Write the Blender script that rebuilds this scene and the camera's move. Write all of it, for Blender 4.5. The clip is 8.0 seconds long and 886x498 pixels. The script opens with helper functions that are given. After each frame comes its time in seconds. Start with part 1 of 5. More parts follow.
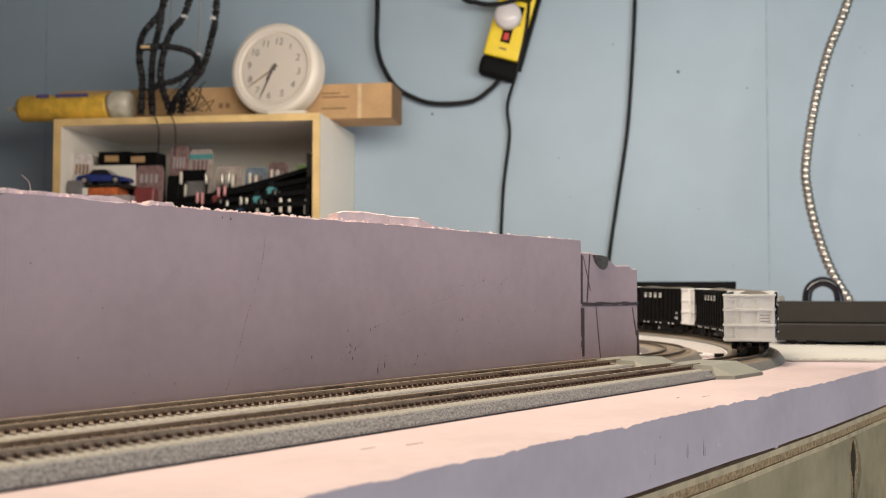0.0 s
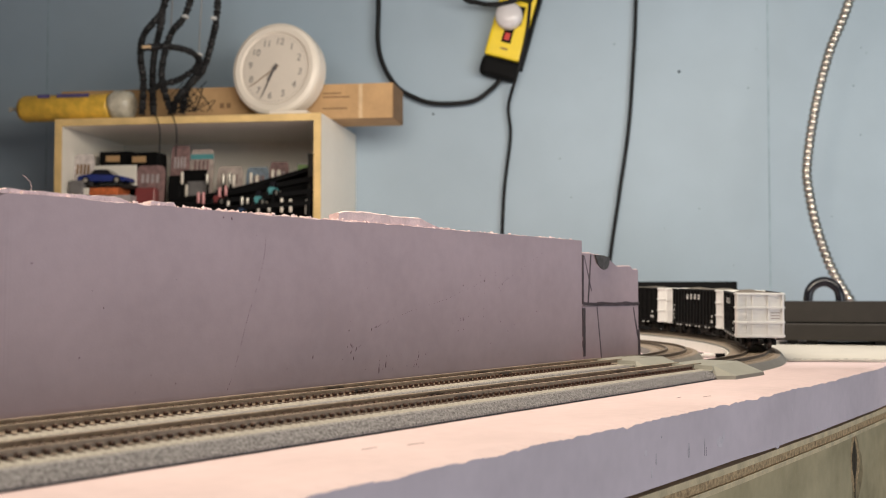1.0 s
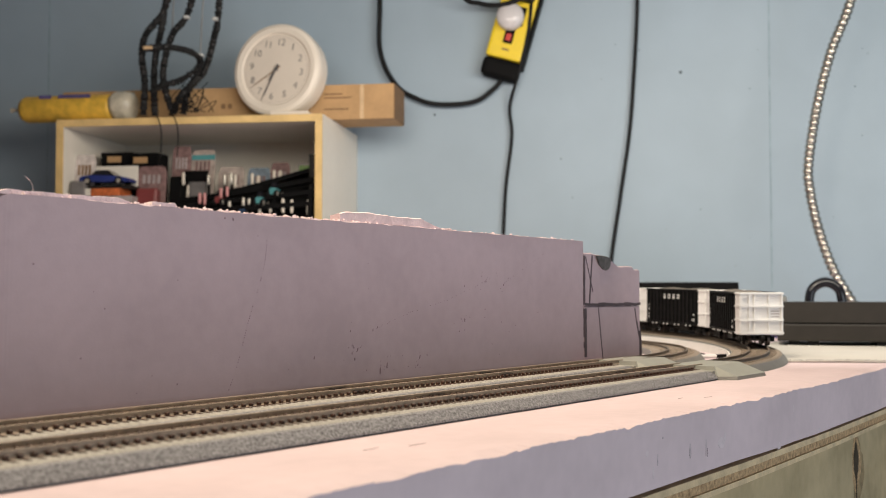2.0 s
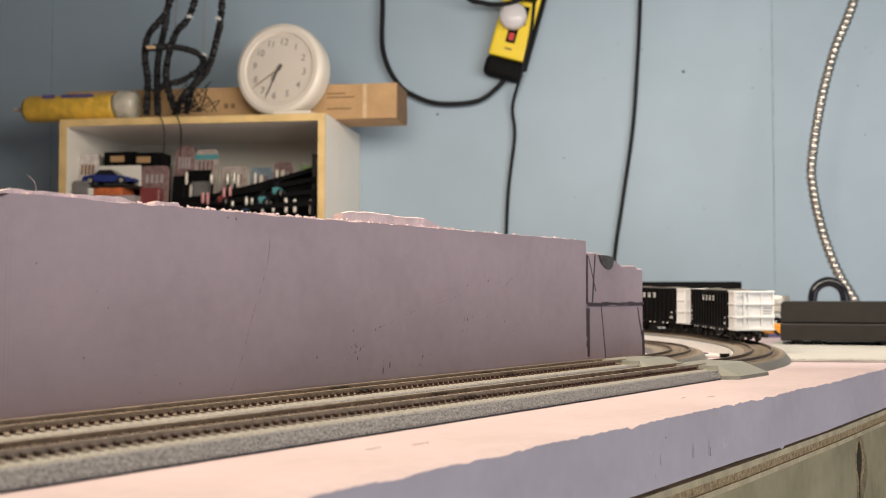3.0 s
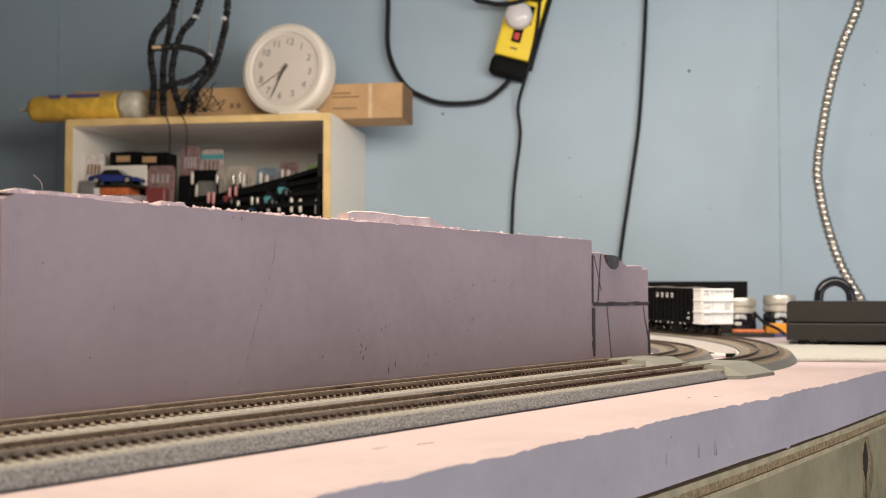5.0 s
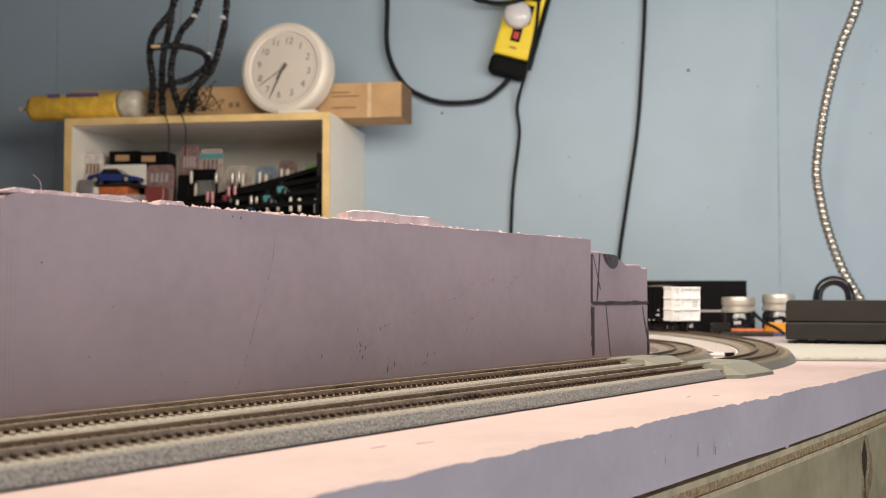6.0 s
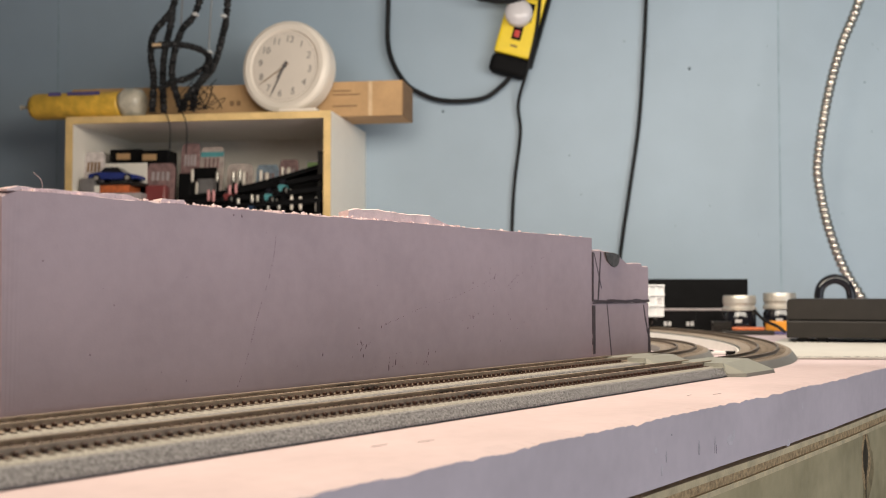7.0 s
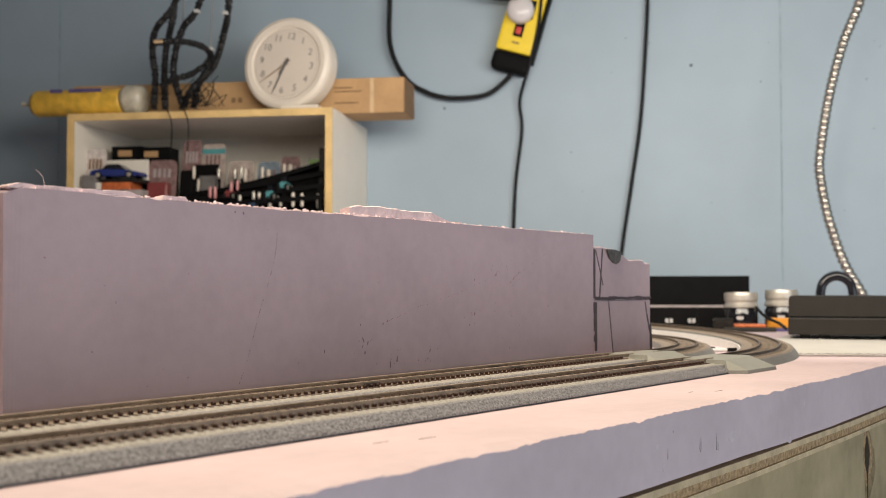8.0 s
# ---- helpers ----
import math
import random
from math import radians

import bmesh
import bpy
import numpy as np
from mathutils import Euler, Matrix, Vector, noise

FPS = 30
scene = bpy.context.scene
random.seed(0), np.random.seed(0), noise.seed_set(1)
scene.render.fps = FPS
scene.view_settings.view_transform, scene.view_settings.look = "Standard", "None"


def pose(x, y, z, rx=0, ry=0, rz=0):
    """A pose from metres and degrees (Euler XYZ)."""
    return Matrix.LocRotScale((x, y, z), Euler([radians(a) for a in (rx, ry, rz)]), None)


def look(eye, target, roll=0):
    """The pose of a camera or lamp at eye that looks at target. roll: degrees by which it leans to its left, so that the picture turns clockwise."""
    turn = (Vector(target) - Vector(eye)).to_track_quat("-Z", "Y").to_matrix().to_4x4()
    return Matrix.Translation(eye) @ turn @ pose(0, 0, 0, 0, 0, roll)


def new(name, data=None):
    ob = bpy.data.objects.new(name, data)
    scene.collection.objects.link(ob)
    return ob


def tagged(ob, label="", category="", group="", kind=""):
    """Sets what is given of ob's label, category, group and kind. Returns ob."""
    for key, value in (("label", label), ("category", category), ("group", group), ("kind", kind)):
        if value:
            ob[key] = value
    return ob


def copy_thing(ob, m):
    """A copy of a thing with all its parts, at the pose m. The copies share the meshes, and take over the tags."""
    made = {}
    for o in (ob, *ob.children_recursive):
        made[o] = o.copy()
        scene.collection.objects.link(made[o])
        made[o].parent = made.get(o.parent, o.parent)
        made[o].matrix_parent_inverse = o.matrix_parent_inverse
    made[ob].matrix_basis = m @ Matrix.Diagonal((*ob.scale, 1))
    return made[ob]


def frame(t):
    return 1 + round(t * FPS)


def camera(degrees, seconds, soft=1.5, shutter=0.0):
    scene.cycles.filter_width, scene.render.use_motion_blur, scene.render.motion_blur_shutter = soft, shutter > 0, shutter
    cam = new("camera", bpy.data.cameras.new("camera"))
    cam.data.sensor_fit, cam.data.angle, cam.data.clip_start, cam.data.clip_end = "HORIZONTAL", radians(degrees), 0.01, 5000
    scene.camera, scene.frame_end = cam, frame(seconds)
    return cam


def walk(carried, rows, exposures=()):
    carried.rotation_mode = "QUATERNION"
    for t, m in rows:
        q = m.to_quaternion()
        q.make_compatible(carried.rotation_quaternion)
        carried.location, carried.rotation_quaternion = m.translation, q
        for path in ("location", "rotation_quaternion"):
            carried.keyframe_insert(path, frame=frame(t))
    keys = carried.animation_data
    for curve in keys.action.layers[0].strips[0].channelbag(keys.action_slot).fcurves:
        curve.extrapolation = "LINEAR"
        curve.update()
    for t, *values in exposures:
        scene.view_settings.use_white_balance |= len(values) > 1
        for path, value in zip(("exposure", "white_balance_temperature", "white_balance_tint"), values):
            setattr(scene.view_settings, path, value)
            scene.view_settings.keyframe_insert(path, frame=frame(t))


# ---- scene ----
# The table's foam top lies at z = Z0; the tracks run along +x, the blue wall stands behind at an angle.
Z0 = 0.95
EYE = Vector((0.0, 0.0, Z0 + 0.057))
cam = camera(42.8, 8.0, soft=0.8)
cam.data.dof.use_dof = True
cam.data.dof.focus_distance = 0.66
cam.data.dof.aperture_fstop = 17.0


def aim(heading, tilt):
    h, p = radians(heading), radians(tilt)
    way = Vector((math.cos(h) * math.cos(p), math.sin(h) * math.cos(p), math.sin(p)))
    return look(EYE, EYE + way)


PATH = [
    (0.0, 34.726, 2.319), (0.5, 34.760, 2.300), (1.0, 34.780, 2.319), (1.5, 34.809, 2.342), (3.0, 34.990, 2.325),
    (3.5, 35.104, 2.295), (4.0, 35.190, 2.308), (4.5, 35.276, 2.319), (6.0, 35.225, 2.270), (6.5, 35.242, 2.220),
    (7.0, 35.276, 2.190), (7.5, 35.313, 2.113), (8.0, 35.356, 2.033)]
walk(cam, [(t, aim(a, b)) for t, a, b in PATH], exposures=[(0.0, 0.0), (8.0, 0.0)])

# ---- world and light ----
world = bpy.data.worlds.new("room_air")
scene.world = world
world.use_nodes = True
world.node_tree.nodes["Background"].inputs[0].default_value = (0.9, 0.95, 1.0, 1)
world.node_tree.nodes["Background"].inputs[1].default_value = 0.1

# the wall's frame: N away from the room into the wall, U to the right along it
TH = radians(26.3)
N = Vector((math.cos(TH), math.sin(TH), 0))
U = Vector((math.sin(TH), -math.cos(TH), 0))
WALL_D = 1.9


def wp(u, d, z):
    """A place by the distance along the wall, the distance towards it, and the height over the foam."""
    return N * d + U * u + Vector((0, 0, Z0 + z))


def wpose(u, d, z, turn=0.0):
    """A pose whose x runs along the wall to the right, y into the wall, z up."""
    return Matrix.Translation(wp(u, d, z)) @ Matrix.Rotation(math.atan2(U.y, U.x) + radians(turn), 4, "Z")


def lamp(name, place, target, sx, sy, power, colour):
    data = bpy.data.lights.new(name, "AREA")
    data.shape, data.size, data.size_y, data.energy, data.color = "RECTANGLE", sx, sy, power, colour
    ob = new(name, data)
    ob.matrix_world = look(place, target)
    return ob


lamp("table_lamp", Vector((0.44, 0.374, Z0 + 0.56)), Vector((0.44, 0.345, Z0)), 1.1, 0.10, 6.9, (1.0, 0.835, 0.63))
# added fill without a fixture, brightens the wall and the shelf's inside
lamp("wall_fill", wp(0.22, 0.93, 0.43), wp(0.22, 1.9, 0.37), 1.3, 0.16, 9.4, (1.0, 0.91, 0.79))
# added cool fill below table height, stands in for light bounced off the floor
lamp("room_fill", Vector((0.5, -1.3, Z0 - 0.22)), Vector((0.7, 0.3, Z0 - 0.02)), 1.4, 0.9, 13.0, (0.84, 0.92, 1.0))


# ---- materials ----
def mat(name, colour, rough=0.6, metal=0.0, vary=0.12, scale=40.0, bump=0.0, bump_scale=200.0, second=None, spec=0.5, island=0.0, spread=0.25):
    """A procedural surface: colour that varies at two scales, roughness, fine relief."""
    m = bpy.data.materials.new(name)
    m.use_nodes = True
    nt = m.node_tree
    b = nt.nodes["Principled BSDF"]
    co = nt.nodes.new("ShaderNodeTexCoord")
    n1, n2 = nt.nodes.new("ShaderNodeTexNoise"), nt.nodes.new("ShaderNodeTexNoise")
    n1.inputs["Scale"].default_value, n1.inputs["Detail"].default_value = scale, 5
    n2.inputs["Scale"].default_value, n2.inputs["Detail"].default_value = scale * 9, 3
    mix = nt.nodes.new("ShaderNodeMath")
    mix.operation = "MULTIPLY_ADD"
    mix.inputs[1].default_value = 0.4
    ramp = nt.nodes.new("ShaderNodeValToRGB")
    low = second if second else [c * (1 - vary * 1.6) for c in colour]
    high = [min(1, c * (1 + vary * 0.6)) for c in colour]
    ramp.color_ramp.elements[0].position, ramp.color_ramp.elements[1].position = 0.70 - spread, 0.70 + spread
    ramp.color_ramp.elements[0].color, ramp.color_ramp.elements[1].color = (*low, 1), (*high, 1)
    nt.links.new(co.outputs["Object"], n1.inputs["Vector"])
    nt.links.new(co.outputs["Object"], n2.inputs["Vector"])
    nt.links.new(n2.outputs["Fac"], mix.inputs[0])
    nt.links.new(n1.outputs["Fac"], mix.inputs[2])
    nt.links.new(mix.outputs[0], ramp.inputs[0])
    out = ramp.outputs[0]
    if island:
        info, hsv, mr = nt.nodes.new("ShaderNodeObjectInfo"), nt.nodes.new("ShaderNodeHueSaturation"), nt.nodes.new("ShaderNodeMapRange")
        mr.inputs["To Min"].default_value, mr.inputs["To Max"].default_value = 1 - island, 1 + island
        nt.links.new(info.outputs["Random"], mr.inputs["Value"])
        nt.links.new(mr.outputs[0], hsv.inputs["Value"])
        nt.links.new(out, hsv.inputs["Color"])
        out = hsv.outputs[0]
    nt.links.new(out, b.inputs["Base Color"])
    b.inputs["Roughness"].default_value, b.inputs["Metallic"].default_value = rough, metal
    b.inputs["Specular IOR Level"].default_value = spec
    if bump:
        n3, bp = nt.nodes.new("ShaderNodeTexNoise"), nt.nodes.new("ShaderNodeBump")
        n3.inputs["Scale"].default_value, n3.inputs["Detail"].default_value = bump_scale, 4
        bp.inputs["Strength"].default_value, bp.inputs["Distance"].default_value = bump, 0.5 / bump_scale
        nt.links.new(co.outputs["Object"], n3.inputs["Vector"])
        nt.links.new(n3.outputs["Fac"], bp.inputs["Height"])
        nt.links.new(bp.outputs[0], b.inputs["Normal"])
    return m


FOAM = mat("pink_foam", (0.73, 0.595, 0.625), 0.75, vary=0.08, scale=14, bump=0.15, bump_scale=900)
# same pink foam, darkened: shade on slab and offcuts is put into the colour
FOAM_SLAB = mat("shaded_pink_foam", (0.482, 0.386, 0.434), 0.72, vary=0.09, scale=14, bump=0.08, bump_scale=900)
FOAM_DENT = mat("grey_dented_foam", (0.60, 0.495, 0.525), 0.8, vary=0.3, scale=200)
FOAM_RUB = mat("rubbed_foam", (0.75, 0.635, 0.66), 0.8, vary=0.1, scale=200, bump=0.5, bump_scale=900)
# torn foam, lightened: light caught by the broken rims is put into the colour
FOAM_TORN = mat("lit_torn_foam", (0.90, 0.71, 0.72), 0.9, vary=0.1, scale=90, bump=0.8, bump_scale=500)
MARKER = mat("ink_and_gap_dark", (0.085, 0.065, 0.08), 0.6, vary=0.3, scale=300)
DARK_GREY = mat("print_and_shade_grey", (0.115, 0.110, 0.110), 0.6, vary=0.3, scale=300)
INK_FAINT = mat("faint_ink", (0.24, 0.16, 0.19), 0.7, vary=0.3, scale=300)
PLY = mat("plywood_face", (0.53, 0.42, 0.25), 0.65, vary=0.2, scale=7, bump=0.2, bump_scale=150, second=(0.30, 0.235, 0.125))
PLY_CORE = mat("plywood_core", (0.56, 0.38, 0.21), 0.85, vary=0.45, scale=330, bump=1.0, bump_scale=500, second=(0.22, 0.14, 0.07))
PLY_VENEER = mat("plywood_veneer", (0.74, 0.57, 0.35), 0.7, vary=0.2, scale=80)
PLY_DARK = mat("brown_wood_grain", (0.34, 0.25, 0.13), 0.75, vary=0.3, scale=120)
KNOT = mat("wood_knot", (0.06, 0.04, 0.02), 0.8, vary=0.4, scale=200)
BLUE = mat("blue_wall_paint", (0.355, 0.447, 0.53), 0.55, vary=0.07, scale=1.6, bump=0.12, bump_scale=260)
WHITE_WALL = mat("plain_wall_paint", (0.62, 0.62, 0.60), 0.7, vary=0.05, scale=2)
CEIL = mat("ceiling_paint", (0.70, 0.69, 0.66), 0.8, vary=0.04, scale=2)
FLOOR = mat("concrete_floor", (0.30, 0.29, 0.27), 0.7, vary=0.2, scale=4, bump=0.2)
ROADBED = mat("grey_foam_roadbed", (0.34, 0.34, 0.355), 0.9, vary=0.3, scale=950, bump=1.0, bump_scale=1300, second=(0.10, 0.10, 0.106), spread=0.20)
BALLAST = mat("ballast_grey", (0.46, 0.44, 0.40), 0.9, vary=0.3, scale=900, bump=0.8, bump_scale=1600)
PLASTIC_BED = mat("grey_plastic_roadbed", (0.23, 0.23, 0.22), 0.6, vary=0.1, scale=60, bump=0.15, bump_scale=1500)
PLASTIC_TOP = mat("brownish_plastic_ballast", (0.29, 0.24, 0.195), 0.8, vary=0.3, scale=700, bump=0.6, bump_scale=1500)
RAMP = mat("moulded_ramp_plastic", (0.33, 0.335, 0.30), 0.55, vary=0.06, scale=60)
TIE = mat("brown_tie_plastic", (0.075, 0.032, 0.020), 0.6, vary=0.25, scale=400, island=0.2)
TIE_CURVE = mat("moulded_tie_plastic", (0.30, 0.245, 0.195), 0.65, vary=0.25, scale=400, island=0.15)
WHITE_FOAM = mat("white_foam", (0.74, 0.73, 0.70), 0.8, vary=0.05, scale=80)
RAIL = mat("nickel_rail", (0.52, 0.42, 0.325), 0.5, 0.1, vary=0.2, scale=150)
# darker rail for the curves: the shade on the rail sides is painted in
RAIL_DARK = mat("shaded_rail", (0.17, 0.135, 0.105), 0.5, 0.35, vary=0.25, scale=150)
CAR_BLACK = mat("black_car_paint", (0.006, 0.006, 0.0065), 0.45, vary=0.2, scale=200, spec=0.10)
CAR_WHITE = mat("white_car_paint", (0.75, 0.75, 0.745), 0.45, vary=0.04, scale=200)
LETTER = mat("white_lettering", (0.55, 0.55, 0.54), 0.6, vary=0.1, scale=400)
COAL = mat("coal_load", (0.16, 0.14, 0.12), 0.7, vary=0.5, scale=500, bump=1.0, bump_scale=500)
TRUCK = mat("black_truck_plastic", (0.010, 0.0095, 0.009), 0.55, vary=0.2, scale=300, spec=0.2)
WHEEL = mat("wheel_metal", (0.12, 0.10, 0.09), 0.4, 0.8, vary=0.2, scale=300)
RUBBER = mat("black_cord_rubber", (0.010, 0.010, 0.011), 0.55, vary=0.2, scale=100, spec=0.2)
BLACKBOX = mat("black_case_plastic", (0.019, 0.016, 0.0135), 0.5, vary=0.12, scale=60, bump=0.2, bump_scale=1800, spec=0.3)
BLACK = mat("deep_black_plastic", (0.006, 0.006, 0.0065), 0.6, vary=0.2, scale=60, spec=0.08)
CHROME = mat("bright_steel", (0.62, 0.58, 0.52), 0.24, 1.0, vary=0.15, scale=120)
LID = mat("jar_lid_metal", (0.66, 0.62, 0.55), 0.42, 0.7, vary=0.1, scale=120)
CARD = mat("brown_cardboard", (0.50, 0.31, 0.15), 0.8, vary=0.12, scale=25, bump=0.15, bump_scale=300)
CARD_DARK = mat("card_print_and_shade", (0.24, 0.14, 0.07), 0.8, vary=0.2, scale=80)
TAPE = mat("packing_tape", (0.62, 0.44, 0.26), 0.3, vary=0.1, scale=60)
SHELF_WHITE = mat("white_melamine", (0.82, 0.78, 0.70), 0.5, vary=0.04, scale=10)
SHELF_EDGE = mat("pale_pine_edge", (0.78, 0.55, 0.24), 0.6, vary=0.15, scale=30)
CLOCK_WHITE = mat("ivory_clock_plastic", (0.76, 0.69, 0.60), 0.4, vary=0.03, scale=30)
NUMERAL_SOFT = mat("grey_dial_print", (0.20, 0.18, 0.17), 0.6)
DIAL = mat("clock_dial_paper", (0.68, 0.61, 0.53), 0.6, vary=0.03, scale=30)
NUMERAL = mat("dial_print", (0.12, 0.11, 0.11), 0.6)
YELLOW = mat("yellow_plastic", (0.85, 0.62, 0.02), 0.4, vary=0.06, scale=60)
YELLOW_FILM = mat("yellow_foam_roll", (0.85, 0.52, 0.07), 0.4, vary=0.25, scale=60, bump=0.3, bump_scale=120)
CLEAR_FILM = mat("milky_plastic_film", (0.60, 0.55, 0.44), 0.25, vary=0.2, scale=90, bump=0.4, bump_scale=150)
PLUG = mat("white_plug_plastic", (0.62, 0.59, 0.60), 0.25, vary=0.03)
RED = mat("red_plastic", (0.55, 0.04, 0.03), 0.35)
PAPER = mat("white_paper", (0.55, 0.53, 0.49), 0.8, vary=0.05, scale=20)
ORANGE = mat("orange_label", (0.80, 0.32, 0.02), 0.5, vary=0.1, scale=90)
ORANGE_RED = mat("orange_red_card", (0.62, 0.16, 0.05), 0.5, vary=0.3, scale=150)
VIOLET = mat("violet_plastic", (0.12, 0.10, 0.24), 0.4, vary=0.2)
INK_JAR = mat("dark_paint_jar", (0.012, 0.012, 0.016), 0.08, vary=0.1)
CAR_BLUE = mat("blue_toy_paint", (0.03, 0.045, 0.20), 0.25)
CAR_RED = mat("red_toy_paint", (0.22, 0.05, 0.05), 0.3)
CAR_TEAL = mat("teal_toy_paint", (0.10, 0.32, 0.34), 0.3)
CAR_PINK = mat("pink_toy_paint", (0.55, 0.25, 0.25), 0.3)
CAR_GREEN = mat("green_card", (0.25, 0.40, 0.14), 0.5)
BLISTER = mat("clear_blister", (0.20, 0.19, 0.19), 0.12, vary=0.25, scale=60)
CARD_PALE = mat("pale_card", (0.42, 0.37, 0.37), 0.5, vary=0.2, scale=80)
BLUE_DARK = mat("blue_case", (0.03, 0.06, 0.12), 0.4)


# ---- mesh helpers ----
def part(name, bm, material, parent=None, label="", smooth=False):
    """Link a bmesh as one mesh object under a thing or a part."""
    me = bpy.data.meshes.new(name)
    bm.to_mesh(me)
    bm.free()
    if smooth:
        me.polygons.foreach_set("use_smooth", [True] * len(me.polygons))
    for m in material if isinstance(material, (list, tuple)) else (material,):
        me.materials.append(m)
    ob = new(name, me)
    if parent:
        ob.parent = parent
    if label:
        ob["label"] = label
    return ob


def share(name, ob, parent, m):
    """Another piece on the same mesh."""
    o = new(name, ob.data)
    o.parent = parent
    o.matrix_basis = m
    return o


def thing(name, m, label, category, group="", kind=""):
    e = new(name)
    e.empty_display_size = 0.01
    e.matrix_world = m
    return tagged(e, label, category, group, kind)


def box(x0, x1, y0, y1, z0, z1, bevel=0.0, bm=None, seg=2):
    own = bm is None
    b = bmesh.new()
    bmesh.ops.create_cube(b, size=1)
    for v in b.verts:
        v.co = Vector(((x0 + x1) / 2 + v.co.x * (x1 - x0), (y0 + y1) / 2 + v.co.y * (y1 - y0), (z0 + z1) / 2 + v.co.z * (z1 - z0)))
    if bevel:
        bmesh.ops.bevel(b, geom=b.edges[:], offset=bevel, segments=seg, affect="EDGES", profile=0.6)
    if own:
        return b
    join(bm, b)
    return bm


def join(bm, other, m=None):
    if m is not None:
        other.transform(m)
    me = bpy.data.meshes.new("tmp")
    other.to_mesh(me)
    other.free()
    bm.from_mesh(me)
    bpy.data.meshes.remove(me)
    return bm


def lathe(profile, seg=32, bm=None, cap=True):
    """A turned body about z from (radius, height) pairs."""
    b = bm or bmesh.new()
    rings = []
    for r, z in profile:
        rings.append([b.verts.new((r * math.cos(2 * math.pi * i / seg), r * math.sin(2 * math.pi * i / seg), z)) for i in range(seg)])
    for a, c in zip(rings, rings[1:]):
        for i in range(seg):
            b.faces.new((a[i], a[(i + 1) % seg], c[(i + 1) % seg], c[i]))
    if cap:
        b.faces.new(rings[0][::-1])
        b.faces.new(rings[-1])
    return b


def smooth_line(points, n=12):
    """A Catmull-Rom line through the points."""
    p = [Vector(q) for q in points]
    p = [2 * p[0] - p[1]] + p + [2 * p[-1] - p[-2]]
    out = []
    for i in range(1, len(p) - 2):
        for k in range(n):
            t = k / n
            a, b, c, d = p[i - 1], p[i], p[i + 1], p[i + 2]
            out.append(0.5 * ((2 * b) + (c - a) * t + (2 * a - 5 * b + 4 * c - d) * t * t + (3 * b - a - 3 * c + d) * t ** 3))
    out.append(p[-2])
    return out


def tube(line, radius, seg=10, bm=None):
    """A round cord along a line; radius may be a function of the way along (0 to 1)."""
    b = bm or bmesh.new()
    rings, up = [], Vector((0.3, 0.2, 1)).normalized()
    for i, p in enumerate(line):
        way = (line[min(i + 1, len(line) - 1)] - line[max(i - 1, 0)]).normalized()
        side = way.cross(up)
        if side.length < 0.05:
            side = way.cross(Vector((1, 0, 0)))
        side.normalize()
        up = side.cross(way).normalized()
        r = radius(i / (len(line) - 1)) if callable(radius) else radius
        rings.append([b.verts.new(p + r * (side * math.cos(2 * math.pi * k / seg) + up * math.sin(2 * math.pi * k / seg))) for k in range(seg)])
    for a, c in zip(rings, rings[1:]):
        for i in range(seg):
            b.faces.new((a[i], a[(i + 1) % seg], c[(i + 1) % seg], c[i]))
    b.faces.new(rings[0][::-1])
    b.faces.new(rings[-1])
    return b


def prism(outline, z0, z1, bm=None):
    """A plate with that outline in x and y."""
    b = bm or bmesh.new()
    lo, hi = [b.verts.new((x, y, z0)) for x, y in outline], [b.verts.new((x, y, z1)) for x, y in outline]
    n = len(outline)
    b.faces.new(lo[::-1])
    b.faces.new(hi)
    for i in range(n):
        b.faces.new((lo[i], lo[(i + 1) % n], hi[(i + 1) % n], hi[i]))
    bmesh.ops.recalc_face_normals(b, faces=b.faces[:])
    return b


def sweep(profile, stations):
    """A solid of one cross-section carried through the stations (functions of the profile's two numbers)."""
    b = bmesh.new()
    rings = [[b.verts.new(s(p, q)) for p, q in profile] for s in stations]
    n = len(profile)
    for a, c in zip(rings, rings[1:]):
        for i in range(n):
            b.faces.new((a[i], a[(i + 1) % n], c[(i + 1) % n], c[i]))
    b.faces.new(rings[0][::-1])
    b.faces.new(rings[-1])
    bmesh.ops.recalc_face_normals(b, faces=b.faces[:])
    return b


def wob(x, seed, scale=1.0):
    return noise.noise(Vector((x * scale, seed * 7.31, seed * 1.7)))


# ---- the room ----
def room():
    def slab(name, u0, u1, d0, d1, z0, z1, material, label, category):
        ob = part(name, box(u0, u1, d0, d1, z0, z1), material)
        ob.matrix_world = wpose(0, 0, 0)
        return tagged(ob, label, category, kind="structure")
    slab("wall_back", -3.0, 3.0, WALL_D, WALL_D + 0.1, -Z0, 1.6, BLUE, "light blue painted wall with faint vertical joints", "wall")
    slab("wall_side_1", -3.1, -3.0, -2.5, WALL_D + 0.1, -Z0, 1.6, WHITE_WALL, "plain pale side wall of the room", "wall")
    slab("wall_side_2", 3.0, 3.1, -2.5, WALL_D + 0.1, -Z0, 1.6, WHITE_WALL, "plain pale side wall of the room", "wall")
    slab("wall_rear", -3.0, 3.0, -2.6, -2.5, -Z0, 1.6, WHITE_WALL, "plain pale rear wall of the room", "wall")
    slab("floor", -3.0, 3.0, -2.5, WALL_D, -Z0 - 0.1, -Z0, FLOOR, "grey concrete floor of the room", "floor")
    slab("ceiling", -3.0, 3.0, -2.5, WALL_D, 1.6, 1.7, CEIL, "plain off-white ceiling of the room", "ceiling")


room()


# ---- the table: plywood on a frame, with the foam board on it ----
FRONT = 0.219


